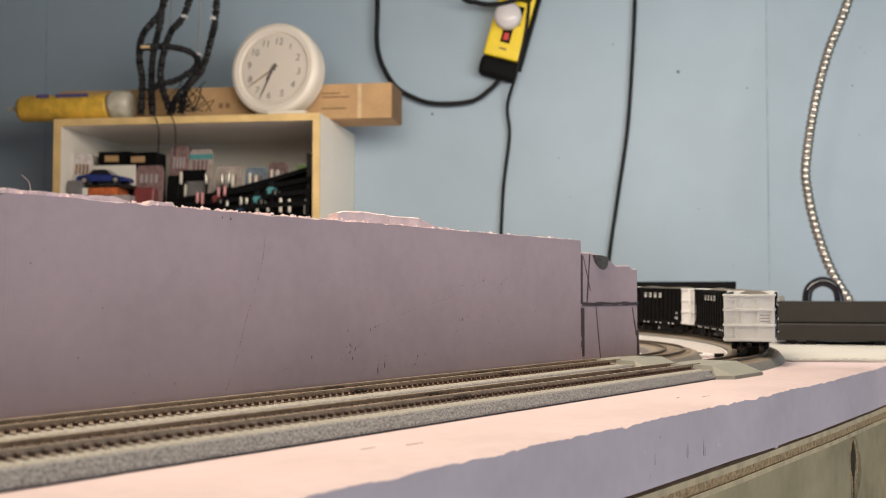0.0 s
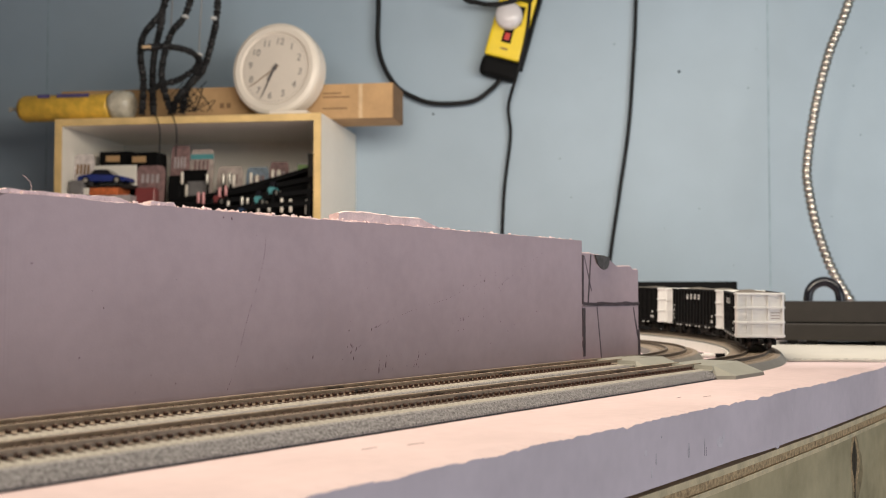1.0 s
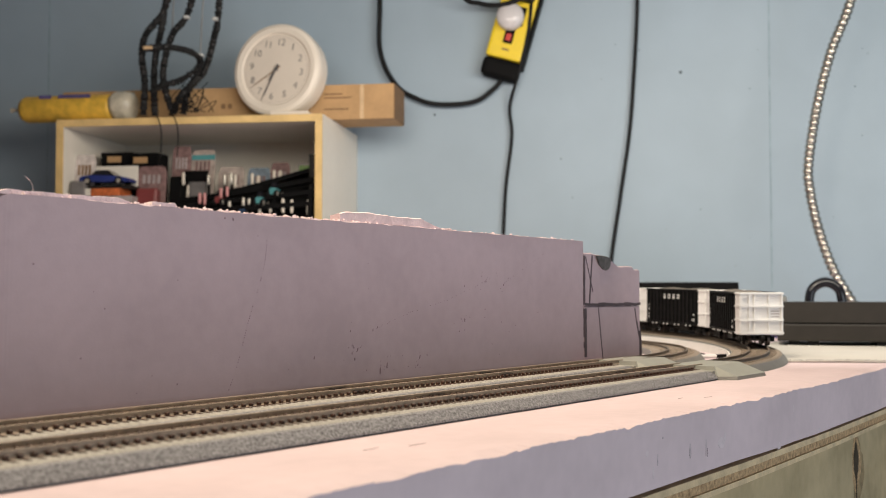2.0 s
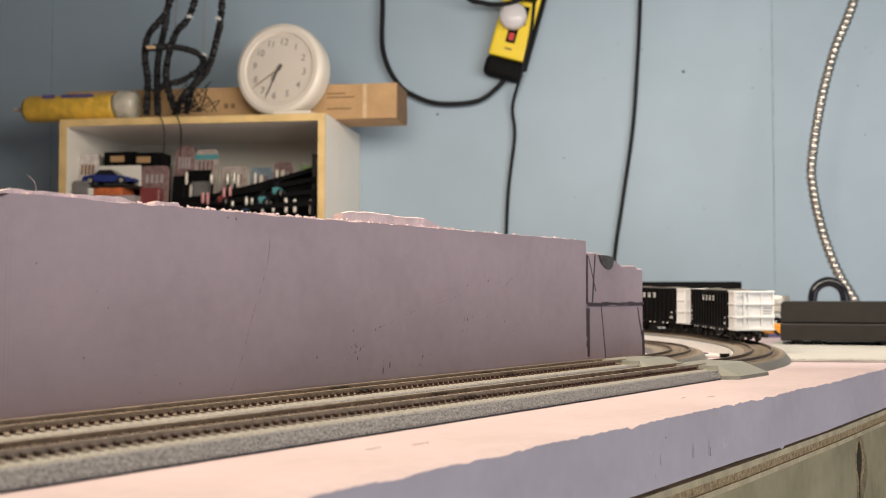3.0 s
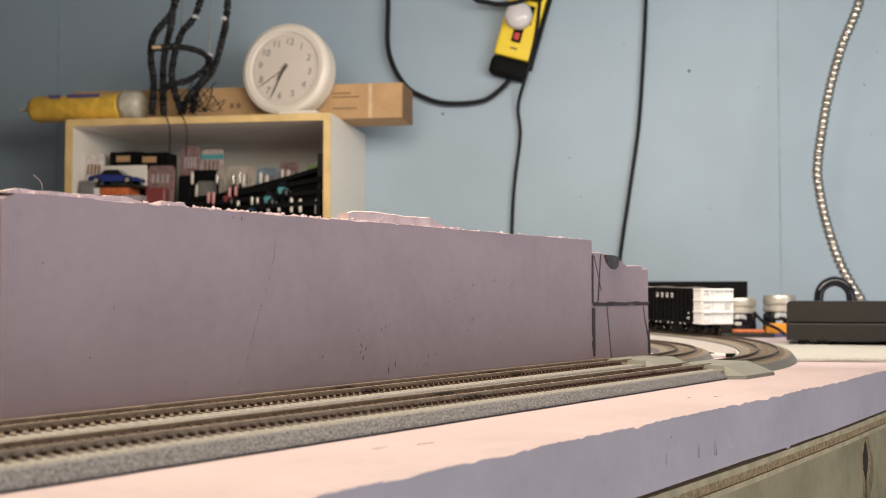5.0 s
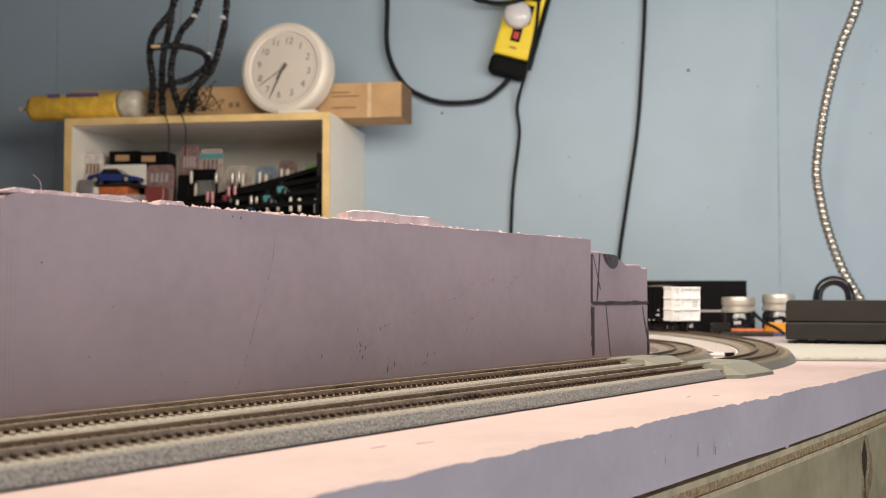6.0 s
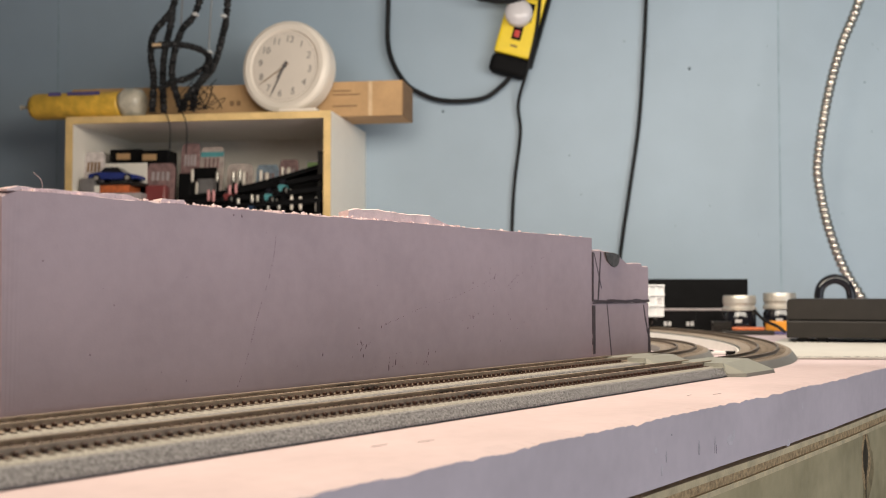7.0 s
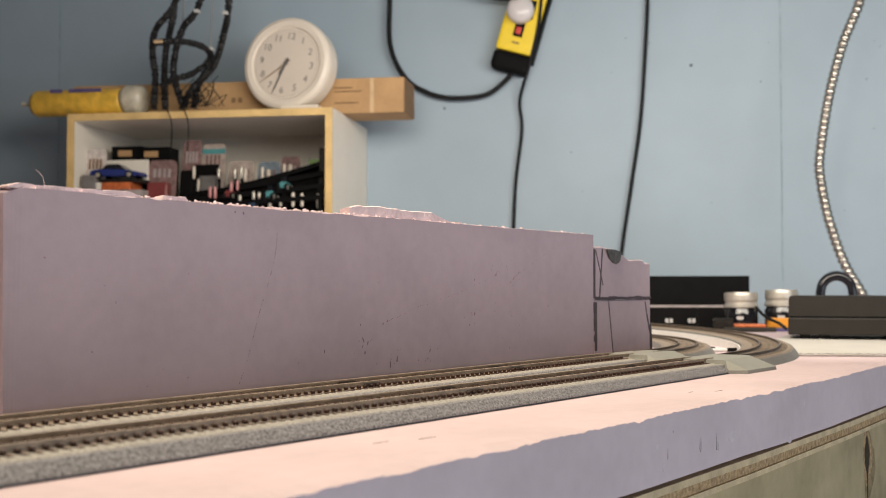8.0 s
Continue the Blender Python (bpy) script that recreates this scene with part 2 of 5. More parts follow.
def front_line(x):
    """How far the foam's cut front edge lies from the aisle."""
    bend = 0.05 * max(0.0, x - 0.62) ** 1.5
    return FRONT + bend + 0.0016 * wob(x, 1, 14) + 0.0002 * wob(x, 2, 60)


def wall_x(y, d):
    return (d - y * N.y) / N.x


def table():
    t = thing("train_table", Matrix.Translation((0, 0, Z0)), "rough plywood train table with a framed front board", "table")
    back = WALL_D - 0.02
    outline = [(-0.8, FRONT + 0.0005)]
    outline += [(x, FRONT + 0.0005 + 0.05 * max(0.0, x - 0.62) ** 1.5) for x in [0.6, 0.8, 1.0, 1.2, 1.4, 1.6]]
    outline += [(wall_x(0.4, back), 0.4), (wall_x(1.75, back), 1.75), (-0.8, 1.75)]
    part("plywood_veneer", prism(outline, -0.0375, -0.034), PLY_VENEER, t, "pale top veneer")
    inner = [(x, y + 0.0012) for x, y in outline]
    part("plywood_core", prism(inner, -0.0425, -0.0376), PLY_CORE, t, "crumbly brown plywood core")
    part("plywood_underside", prism(outline, -0.0455, -0.0426), PLY_VENEER, t)
    line = [(-0.8, 0.0), (0.6, 0.0)] + [(0.6 + 0.1 * i, 0.05 * max(0.0, 0.1 * i - 0.02) ** 1.5) for i in range(1, 11)]
    strip = [(x, FRONT + 0.010 + y) for x, y in line] + [(x, FRONT + 0.028 + y) for x, y in line[::-1]]
    part("front_board", prism(strip, -0.16, -0.0457), PLY, t, "knotty plywood front board")
    for x, y in ((-0.6, 0.3), (1.5, 0.36), (-0.6, 1.6), (0.9, 1.6)):
        part("leg", box(x, x + 0.06, y, y + 0.06, -Z0 + 0.001, -0.0457), PLY, t)


table()


def foam_board():
    """The pink base board: its front edge is hand-cut and torn."""
    b = bmesh.new()
    xs = [-0.8 + 0.0016 * i for i in range(int(2.4 / 0.0016))]
    inner, top, lip, low = [], [], [], []
    for x in xs:
        y = front_line(x)
        tear = (0.5 + wob(x, 5, 22)) * 0.0016 + max(0.0, wob(x, 19, 75)) * 0.0022 + max(0.0, wob(x, 9, 190)) * 0.0016 + abs(wob(x, 29, 420)) * 0.0008
        top.append(b.verts.new((x, y + 0.0050 + tear * 2, 0.00012 * max(0.0, wob(x, 15, 110)))))
        inner.append(b.verts.new((x, FRONT + 0.05 * max(0.0, x - 0.62) ** 1.5 + 0.022 + 0.006 * wob(x, 33, 30), 0)))
        lip.append(b.verts.new((x, y + 0.00012 * wob(x, 8, 200), -0.0002 - tear * 0.62)))
        low.append(b.verts.new((x, y + 0.001, -0.0322 + 0.0007 * wob(x, 51, 9))))
    back = WALL_D - 0.015
    bt = [b.verts.new((wall_x(0.4, back), 0.4, 0)), b.verts.new((wall_x(1.75, back), 1.75, 0)), b.verts.new((-0.8, 1.75, 0))]
    bl = [b.verts.new((v.co.x, v.co.y, -0.0335)) for v in bt]
    for i in range(len(xs) - 1):
        b.faces.new((lip[i], lip[i + 1], top[i + 1], top[i]))
        b.faces.new((low[i], low[i + 1], lip[i + 1], lip[i]))
    for i in range(len(xs) - 1):
        b.faces.new((top[i], top[i + 1], inner[i + 1], inner[i]))
    b.faces.new(inner + bt)
    b.faces.new(low[::-1] + bl[::-1])
    ring_t, ring_l = [inner[-1]] + bt + [inner[0]], [low[-1]] + bl + [low[0]]
    for i in range(len(ring_t) - 1):
        b.faces.new((ring_l[i], ring_l[i + 1], ring_t[i + 1], ring_t[i]))
    b.faces.new((low[-1], inner[-1], top[-1], lip[-1]))
    b.faces.new((low[0], lip[0], top[0], inner[0]))
    bmesh.ops.recalc_face_normals(b, faces=b.faces[:])
    ob = part("foam_base_board", b, FOAM)
    ob.location = (0, 0, Z0)
    return tagged(ob, "pink insulation foam board with a torn front edge", "foam board")


foam_board()


def foam_wall():
    """The tall pink foam slab beside the tracks, with a broken upper edge."""
    t = thing("foam_slab", Matrix.Translation((0, 0, Z0)), "tall pink foam slab standing behind the tracks", "foam slab")
    x0, x1, y0, y1, h = 0.2675, 0.769, 0.405, 0.50, 0.0983
    b = bmesh.new()
    n = 260
    rows = []
    for i in range(n + 1):
        x = x0 + (x1 - x0) * i / n
        chip = 0.0022 * max(0, wob(x, 3, 60)) + 0.0016 * max(0, wob(x, 4, 210))
        near = max(0.0, 1 - (x - x0) / 0.010) ** 2 * 0.0030
        zt = h - 0.0004 * wob(x, 6, 10)
        rows.append([b.verts.new(c) for c in ((x, y0, 0), (x, y0 + near * 0.5, zt - chip * 0.4 - near), (x, y0 + 0.0012 + chip, zt + chip * 0.5 - near), (x, y0 + 0.02, zt + 0.001 * wob(x, 12, 40)), (x, y1, zt - 0.001), (x, y1, 0))])
    for a, c in zip(rows, rows[1:]):
        for k in range(6):
            b.faces.new((a[k], c[k], c[(k + 1) % 6], a[(k + 1) % 6]))
    b.faces.new(rows[0])
    b.faces.new(rows[-1][::-1])
    bmesh.ops.recalc_face_normals(b, faces=b.faces[:])
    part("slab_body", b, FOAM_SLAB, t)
    return t


foam_wall()


def flake(name, x0, x1, y0, depth, z, height, seed, label, arch=0.0):
    """A torn sliver of foam lying on the slab."""
    n = 40
    b = bmesh.new()
    rows = []
    for i in range(n + 1):
        t = i / n
        x = x0 + (x1 - x0) * t
        grow = min(1.0, 0.75 + t * 4, 0.25 + (1 - t) * 3.4) if arch else min(1.0, 0.35 + t * 9, 0.35 + (1 - t) * 9)
        rough = 0.35 if arch else 1.0
        hgt = height * grow * (1 + rough * (0.25 * wob(x, seed, 90) + 0.15 * wob(x, seed + 1, 300))) - arch * (t - 0.3) * height
        yy = y0 + 0.0012 * wob(x, seed + 2, 80)
        rows.append([b.verts.new(c) for c in ((x, yy, z), (x, yy - 0.0004 + 0.0006 * wob(x, seed + 3, 260), z + max(0.0004, hgt) * 0.92), (x, yy + 0.0009, z + max(0.0005, hgt)), (x, yy + depth, z + max(0.0005, hgt * 0.8)), (x, yy + depth, z))])
    for a, c in zip(rows, rows[1:]):
        for k in range(5):
            b.faces.new((a[k], c[k], c[(k + 1) % 5], a[(k + 1) % 5]))
    b.faces.new(rows[0])
    b.faces.new(rows[-1][::-1])
    bmesh.ops.recalc_face_normals(b, faces=b.faces[:])
    ob = part(name, b, FOAM_TORN)
    ob.location = (0, 0, Z0)
    return tagged(ob, label, "foam scrap", "foam scraps on the slab")


def crumbs(name, x0, x1, y, z, count, seed, label):
    rng = random.Random(seed)
    b = bmesh.new()
    for i in range(count):
        x = x0 + (x1 - x0) * rng.random()
        r = 0.00025 + 0.0009 * rng.random() ** 2.5
        c = bmesh.ops.create_icosphere(b, subdivisions=1, radius=r, matrix=Matrix.Translation((x, y + rng.random() * 0.004, z + r * 0.5)))
        for v in c["verts"]:
            v.co += Vector((rng.uniform(-1, 1), rng.uniform(-1, 1), rng.uniform(-1, 1))) * r * 0.4
    ob = part(name, b, FOAM_TORN)
    ob.location = (0, 0, Z0)
    return tagged(ob, label, "foam crumbs", kind="stuff")


flake("foam_flake", 0.2690, 0.337, 0.4062, 0.012, 0.0981, 0.0022, 21, "thin torn pink foam flake lying on the slab")
flake("foam_flake", 0.3485, 0.3635, 0.4056, 0.006, 0.0981, 0.0024, 25, "small square pink foam flake lying on the slab")
flake("foam_sliver", 0.484, 0.583, 0.4072, 0.007, 0.0979, 0.0066, 31, "long curved pink foam sliver lying on the slab", arch=0.10)
flake("foam_flake", 0.586, 0.596, 0.408, 0.005, 0.0980, 0.0018, 35, "tiny pink foam flake lying on the slab")
crumbs("foam_crumbs", 0.27, 0.60, 0.4058, 0.0981, 560, 3, "pale pink foam crumbs along the broken edge")
crumbs("foam_crumbs", 0.60, 0.765, 0.4058, 0.0981, 70, 4, "few pale pink foam crumbs along the slab's edge")


def foam_hill():
    """The two stacked offcuts beyond the slab, drawn on with a marker."""
    def offcut(z0, top, label):
        n = 44
        b = bmesh.new()
        rows = []
        for i in range(n + 1):
            t = i / n
            x = 0.7692 + t * 0.0985
            y = 0.4045 - 0.004 * t + (0.006 * ((t - 0.9) / 0.1) ** 2 if t > 0.9 else 0)
            z1 = top(t) + 0.0008 * wob(x, 41, 160) * (top(t) > 0.06)
            rows.append([b.verts.new(c) for c in ((x, y, z0), (x, y, z1 - 0.0008), (x, y + 0.0012, z1), (x + 0.02 * t, 0.53, z1 - 0.002), (x + 0.02 * t, 0.53, z0))])
        for a, c in zip(rows, rows[1:]):
            for k in range(5):
                b.faces.new((a[k], c[k], c[(k + 1) % 5], a[(k + 1) % 5]))
        b.faces.new(rows[0])
        b.faces.new(rows[-1][::-1])
        bmesh.ops.recalc_face_normals(b, faces=b.faces[:])
        t = thing("foam_offcut", Matrix.Translation((0, 0, Z0)), label, "foam offcut", "stacked foam offcuts")
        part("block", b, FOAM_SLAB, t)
        return t
    low = offcut(0.0, lambda t: 0.0487, "lower pink foam offcut with dark marker lines")
    up = offcut(0.0490, lambda t: 0.0893 + 0.004 * t if t < 0.12 else (0.0898 - 0.0085 * (t - 0.12) if t < 0.40 else (0.0874 - 0.047 * (t - 0.40) if t < 0.54 else 0.0806 - (0.0020 if t > 0.80 else 0))), "upper pink foam offcut with marker lines and broken top")

    def stroke(owner, x0, z0, x1, z1, w, ink=MARKER):
        def face(x):
            t = (x - 0.7692) / 0.1000
            return 0.4045 - 0.004 * t + (0.006 * ((t - 0.9) / 0.1) ** 2 if t > 0.9 else 0) - 0.0003
        b = bmesh.new()
        n = 8
        rows = []
        for i in range(n + 1):
            t = i / n
            x, z = x0 + (x1 - x0) * t, z0 + (z1 - z0) * t
            nx, nz = -(z1 - z0), (x1 - x0)
            k = w * 0.42 * (1 + 0.35 * wob(t * 3, x0 * 99, 2)) / math.hypot(nx, nz)
            rows.append([b.verts.new(c) for c in ((x - nx * k, face(x), z - nz * k), (x + nx * k, face(x), z + nz * k), (x + nx * k, face(x) + 0.0012, z + nz * k), (x - nx * k, face(x) + 0.0012, z - nz * k))])
        for a, c in zip(rows, rows[1:]):
            for k in range(4):
                b.faces.new((a[k], c[k], c[(k + 1) % 4], a[(k + 1) % 4]))
        b.faces.new(rows[0])
        b.faces.new(rows[-1][::-1])
        bmesh.ops.recalc_face_normals(b, faces=b.faces[:])
        part("marker_and_gap_line", b, ink, owner)
    stroke(up, 0.7696, 0.0500, 0.7698, 0.0875, 0.0022)
    stroke(up, 0.7817, 0.0880, 0.7772, 0.0512, 0.0020)
    stroke(up, 0.7715, 0.0866, 0.7825, 0.0600, 0.0009)
    # the shaded notch in the top edge, painted as a flat dark patch
    notch = prism([(0.7850, 0.0880), (0.7985, 0.0878), (0.8100, 0.0862), (0.8086, 0.0800), (0.8060, 0.0778), (0.8020, 0.0766), (0.7968, 0.0776), (0.7900, 0.0812)], 0.0, 0.0012)
    notch.transform(Matrix(((1, 0, 0, 0), (0, -0.05, 1, 0.4068), (0, 1, 0, 0), (0, 0, 0, 1))))
    notch.transform(Matrix.Translation((0, -0.0010, 0)))
    part("notch_shade", notch, DARK_GREY, up, "dark grey patch painted as the notch's shade")
    # not ink: dark strokes painted for the shaded gap between the two offcuts
    for k in range(9):
        x = 0.7700 + k * 0.0106
        stroke(up, x, 0.0503 - 0.0002 * (k % 3), x + 0.0112, 0.0502 - 0.0003 * ((k + 1) % 3), 0.0024 + 0.0012 * (k % 4 == 2))
    # this thick upright stroke paints the dark gap beside the slab
    stroke(low, 0.7712, 0.0100, 0.7708, 0.0470, 0.0046)
    stroke(low, 0.7979, 0.0060, 0.7910, 0.0475, 0.0012)
    stroke(low, 0.8512, 0.0468, 0.8540, 0.0365, 0.0016)
    stroke(low, 0.8540, 0.0365, 0.8574, 0.0275, 0.0022)
    stroke(low, 0.8574, 0.0275, 0.8612, 0.0190, 0.0036)
    stroke(low, 0.8612, 0.0190, 0.8620, 0.0060, 0.0058)
    stroke(low, 0.8668, 0.0300, 0.8630, 0.0200, 0.0024)
    stroke(low, 0.8640, 0.0200, 0.8645, 0.0060, 0.0044)


foam_hill()


def slab_marks():
    """Pin pricks and pencil dots on the slab's face."""
    rng = random.Random(8)
    b = bmesh.new()

    def dot(x, z, w, h):
        w, h = w * 0.85, h * 0.8
        tri = prism([(-w / 2, -h * 0.3), (0.0, -h / 2), (w / 2, -h * 0.1), (w * 0.2, h / 2), (-w * 0.4, h * 0.3)], 0.0, 0.0004)
        join(b, tri, Matrix.Translation((x, 0.4052, z)) @ Matrix.Rotation(math.pi / 2, 4, "X") @ Matrix.Rotation(rng.uniform(-0.4, 0.4), 4, "Z"))
    for i in range(64):
        t = i / 63
        if rng.random() < 0.5:
            dot(0.4236 - 0.027 * t ** 1.3 + 0.0007 * math.sin(t * 9), 0.085 - 0.0755 * t, 0.0005, 0.0005 + 0.0005 * (rng.random() < 0.3))
    for i in range(60):
        t = i / 59
        if rng.random() < 0.6:
            dot(0.513 + 0.118 * t + rng.gauss(0, 0.0008), 0.0375 + 0.0285 * t + 0.001 * math.sin(t * 7), 0.0007, 0.0004)
    for i in range(24):
        t = i / 23
        if rng.random() < 0.5:
            dot(0.655 + 0.055 * t, 0.0655 + 0.022 * t, 0.0008, 0.0004)
    for x, z, h in ((0.3940, 0.0950, 0.0012), (0.3996, 0.0947, 0.0020), (0.4605, 0.0235, 0.0024), (0.4909, 0.0370, 0.0014), (0.4934, 0.0283, 0.0024), (0.4974, 0.0266, 0.0028), (0.4949, 0.0213, 0.0024), (0.5181, 0.0134, 0.0050), (0.5245, 0.0163, 0.0044), (0.5112, 0.0371, 0.0020), (0.5154, 0.0386, 0.0016), (0.5571, 0.0198, 0.0030), (0.5550, 0.0150, 0.0016), (0.6059, 0.0630, 0.0014), (0.6059, 0.0412, 0.0030), (0.6000, 0.0341, 0.0014), (0.6315, 0.0662, 0.0014), (0.6535, 0.0641, 0.0016), (0.6512, 0.0389, 0.0010), (0.70, 0.045, 0.0010), (0.286, 0.07, 0.0008), (0.31, 0.03, 0.0008)):
        dot(x, z, 0.0006 + 0.0004 * rng.random(), h)
    for cx, cz, n, spread in ((0.496, 0.027, 12, 0.004), (0.521, 0.016, 8, 0.004), (0.606, 0.042, 8, 0.005), (0.645, 0.066, 14, 0.010), (0.556, 0.019, 8, 0.008), (0.65, 0.040, 6, 0.02), (0.50, 0.06, 10, 0.06), (0.35, 0.05, 8, 0.05)):
        for _ in range(n):
            dot(cx + rng.gauss(0, spread), max(0.012, cz + rng.gauss(0, spread * 0.5)), 0.0004, 0.0003 + 0.0009 * rng.random() ** 2)
    part("pin_marks", b, INK_FAINT, bpy.data.objects["foam_slab"], "dark pin pricks and pencil dots")


slab_marks()

# ---- tracks ----
YC, RC, CX, GAP, GAUGE, RAILTOP = 0.311, 0.450, 0.808, 0.0680, 0.0166, 0.0092
GRADE, FOOT = 0.0195, radians(-78)
END = 0.733


def climb(a):
    """How far the outer curve has risen at that angle."""
    return max(0.0, GRADE * RC * (min(a, radians(60)) - FOOT))


def outer_radius(a):
    """The outer curve opens a little where it leaves the straight."""
    def ease(u):
        u = min(1.0, max(0.0, u))
        return u * u * (3 - 2 * u)
    d = math.degrees(a)
    return RC + 0.0020 * ease((d + 84) / 18) * (1 - ease((d + 62) / 30))


def straight_track(yc, x0, x1, group, bend):
    """Sectional track on a foam strip; it wanders sideways a little towards its near end."""
    def side(x):
        return bend * (max(0.0, 0.70 - x) / 0.5) ** 1.4 + 0.00025 * wob(x, yc * 9, 12)
    xs = np.linspace(x0, x1, 240)
    bed = sweep([(-0.0252, 0.0), (0.0252, 0.0), (0.0256, 0.0007), (0.0268, 0.0009), (0.0264, 0.0018), (0.0228, 0.0058), (-0.0228, 0.0058), (-0.0264, 0.0018), (-0.0268, 0.0009), (-0.0256, 0.0007)], [lambda p, q, x=x: (x, yc + side(x) + p * (1 + 0.015 * wob(x, yc * 50, 60) + 0.02 * max(0.0, wob(x, yc * 70, 45) - 0.25)), q) for x in xs])
    ob = part("foam_roadbed", bed, ROADBED)
    ob.location = (0, 0, Z0)
    tagged(ob, "speckled grey foam roadbed strip under the track", "roadbed", "roadbed strips")
    t = thing("straight_track", Matrix.Translation((0, yc, Z0)), "model railway track with brown ties and nickel rails", "track", group)
    part("ballast", sweep([(-0.0185, 0.0057), (0.0185, 0.0057), (0.0160, 0.0067), (-0.0160, 0.0067)], [lambda p, q, x=x: (x, side(x) + p, q) for x in xs]), BALLAST, t, "pale grey ballast between the ties")
    for s in (-1, 1):
        prof = [(-0.0012, 0.0067), (0.0012, 0.0067), (0.0004, 0.0078), (0.0004, 0.0088), (0.0007, 0.0091), (0.0007, 0.0098), (-0.0007, 0.0098), (-0.0007, 0.0091), (-0.0004, 0.0088), (-0.0004, 0.0078)]
        part("rail", sweep(prof, [lambda p, q, x=x: (x, s * GAUGE / 2 + p + side(x), q) for x in np.linspace(x0, x1 + 0.016, 250)]), RAIL, t)
        for x in (0.455, 0.655 if yc < 0.35 else 0.60):
            part("rail_joiner", box(x - 0.006, x + 0.006, s * GAUGE / 2 + side(x) - 0.0016, s * GAUGE / 2 + side(x) + 0.0016, 0.0073, 0.0086), WHEEL, t, "dull metal rail joiner")
    tie = None
    n = int((x1 - x0) / 0.0050)
    for i in range(n):
        x = x0 + 0.003 + i * 0.0050 + 0.0002 * wob(i, 3, 1.7)
        m = Matrix.Translation((x, side(x), 0))
        if tie is None:
            b = box(-0.0009, 0.0009, -0.0152, 0.0152, 0.0058, 0.0070)
            for s in (-1, 1):
                for e in (-1, 1):
                    box(-0.00095, 0.00095, s * GAUGE / 2 + e * 0.0018 - 0.0009, s * GAUGE / 2 + e * 0.0018 + 0.0009, 0.0070, 0.0083, 0.0003, bm=b, seg=1)
            tie = part("tie", b, TIE, t)
            tie.matrix_basis = m
        else:
            share("tie", tie, t, m)


def curved_track(yc, r, a0, a1, group, rise):
    """A moulded track: plastic roadbed, ties and rails on an arc that turns to the left."""
    t = thing("curved_track", Matrix.Translation((CX, yc + r, Z0)), "curved track on moulded grey plastic roadbed", "track", group)
    angles = np.linspace(radians(a0), radians(a1), 120)

    def at(a):
        ra = outer_radius(a) if rise else r
        return lambda p, q, a=a: ((ra - p) * math.cos(a), (ra - p) * math.sin(a), q + (climb(a) if rise else 0.0))
    st = [at(a) for a in angles]
    part("roadbed", sweep([(-0.0240, 0.0), (0.0240, 0.0), (0.0236, 0.0058), (-0.0196, 0.0058)], st), PLASTIC_BED, t)
    part("ballast_top", sweep([(-0.0194, 0.0057), (0.0234, 0.0057), (0.0215, 0.0066), (-0.0178, 0.0066)], st), PLASTIC_TOP, t, "brownish moulded ballast")
    for s in (-1, 1):
        prof = [(-0.0011, 0.0068), (0.0011, 0.0068), (0.0005, 0.0074), (0.0005, 0.0082), (0.0008, 0.0085), (0.0008, 0.0092), (-0.0008, 0.0092), (-0.0008, 0.0085), (-0.0005, 0.0082), (-0.0005, 0.0074)]
        part("rail", sweep([(p + s * GAUGE / 2, q) for p, q in prof], st), RAIL_DARK, t)
    tie, n = None, int(r * (angles[-1] - angles[0]) / 0.0068)
    for i in range(n):
        a = angles[0] + (angles[-1] - angles[0]) * (i + 0.5) / n
        m = Matrix.Rotation(a, 4, "Z") @ Matrix.Translation((outer_radius(a) if rise else r, 0, climb(a) if rise else 0.0))
        if tie is None:
            tie = part("tie", box(-0.0148, 0.0148, -0.0014, 0.0014, 0.0060, 0.00695), TIE_CURVE, t)
            tie.matrix_basis = m
        else:
            share("tie", tie, t, m)


straight_track(YC, 0.06, END, "straight tracks", 0.006)
straight_track(YC + GAP, 0.06, END + 0.016, "straight tracks", -0.006)
curved_track(YC, RC, -91, 100, "curved tracks", True)
curved_track(YC + GAP, RC - GAP, -91, 100, "curved tracks", False)


def incline():
    """The white foam riser under the climbing curve."""
    b = bmesh.new()
    rows = []
    for a in np.linspace(FOOT + 0.02, radians(100), 90):
        h = climb(a) - 0.0002
        rows.append([b.verts.new(((outer_radius(a) - p) * math.cos(a), (outer_radius(a) - p) * math.sin(a), q)) for p, q in ((-0.0225, 0), (0.0262, 0), (0.0256, h + 0.0046), (0.0244, h + 0.0046), (0.0242, h), (-0.0225, h))])
    for r0, r1 in zip(rows, rows[1:]):
        for k in range(6):
            b.faces.new((r0[k], r0[(k + 1) % 6], r1[(k + 1) % 6], r1[k]))
    b.faces.new(rows[0][::-1])
    b.faces.new(rows[-1])
    bmesh.ops.recalc_face_normals(b, faces=b.faces[:])
    ob = part("foam_incline", b, WHITE_FOAM)
    ob.location = (CX, YC + RC, Z0)
    tagged(ob, "white foam incline riser under the curved track", "incline riser")


incline()


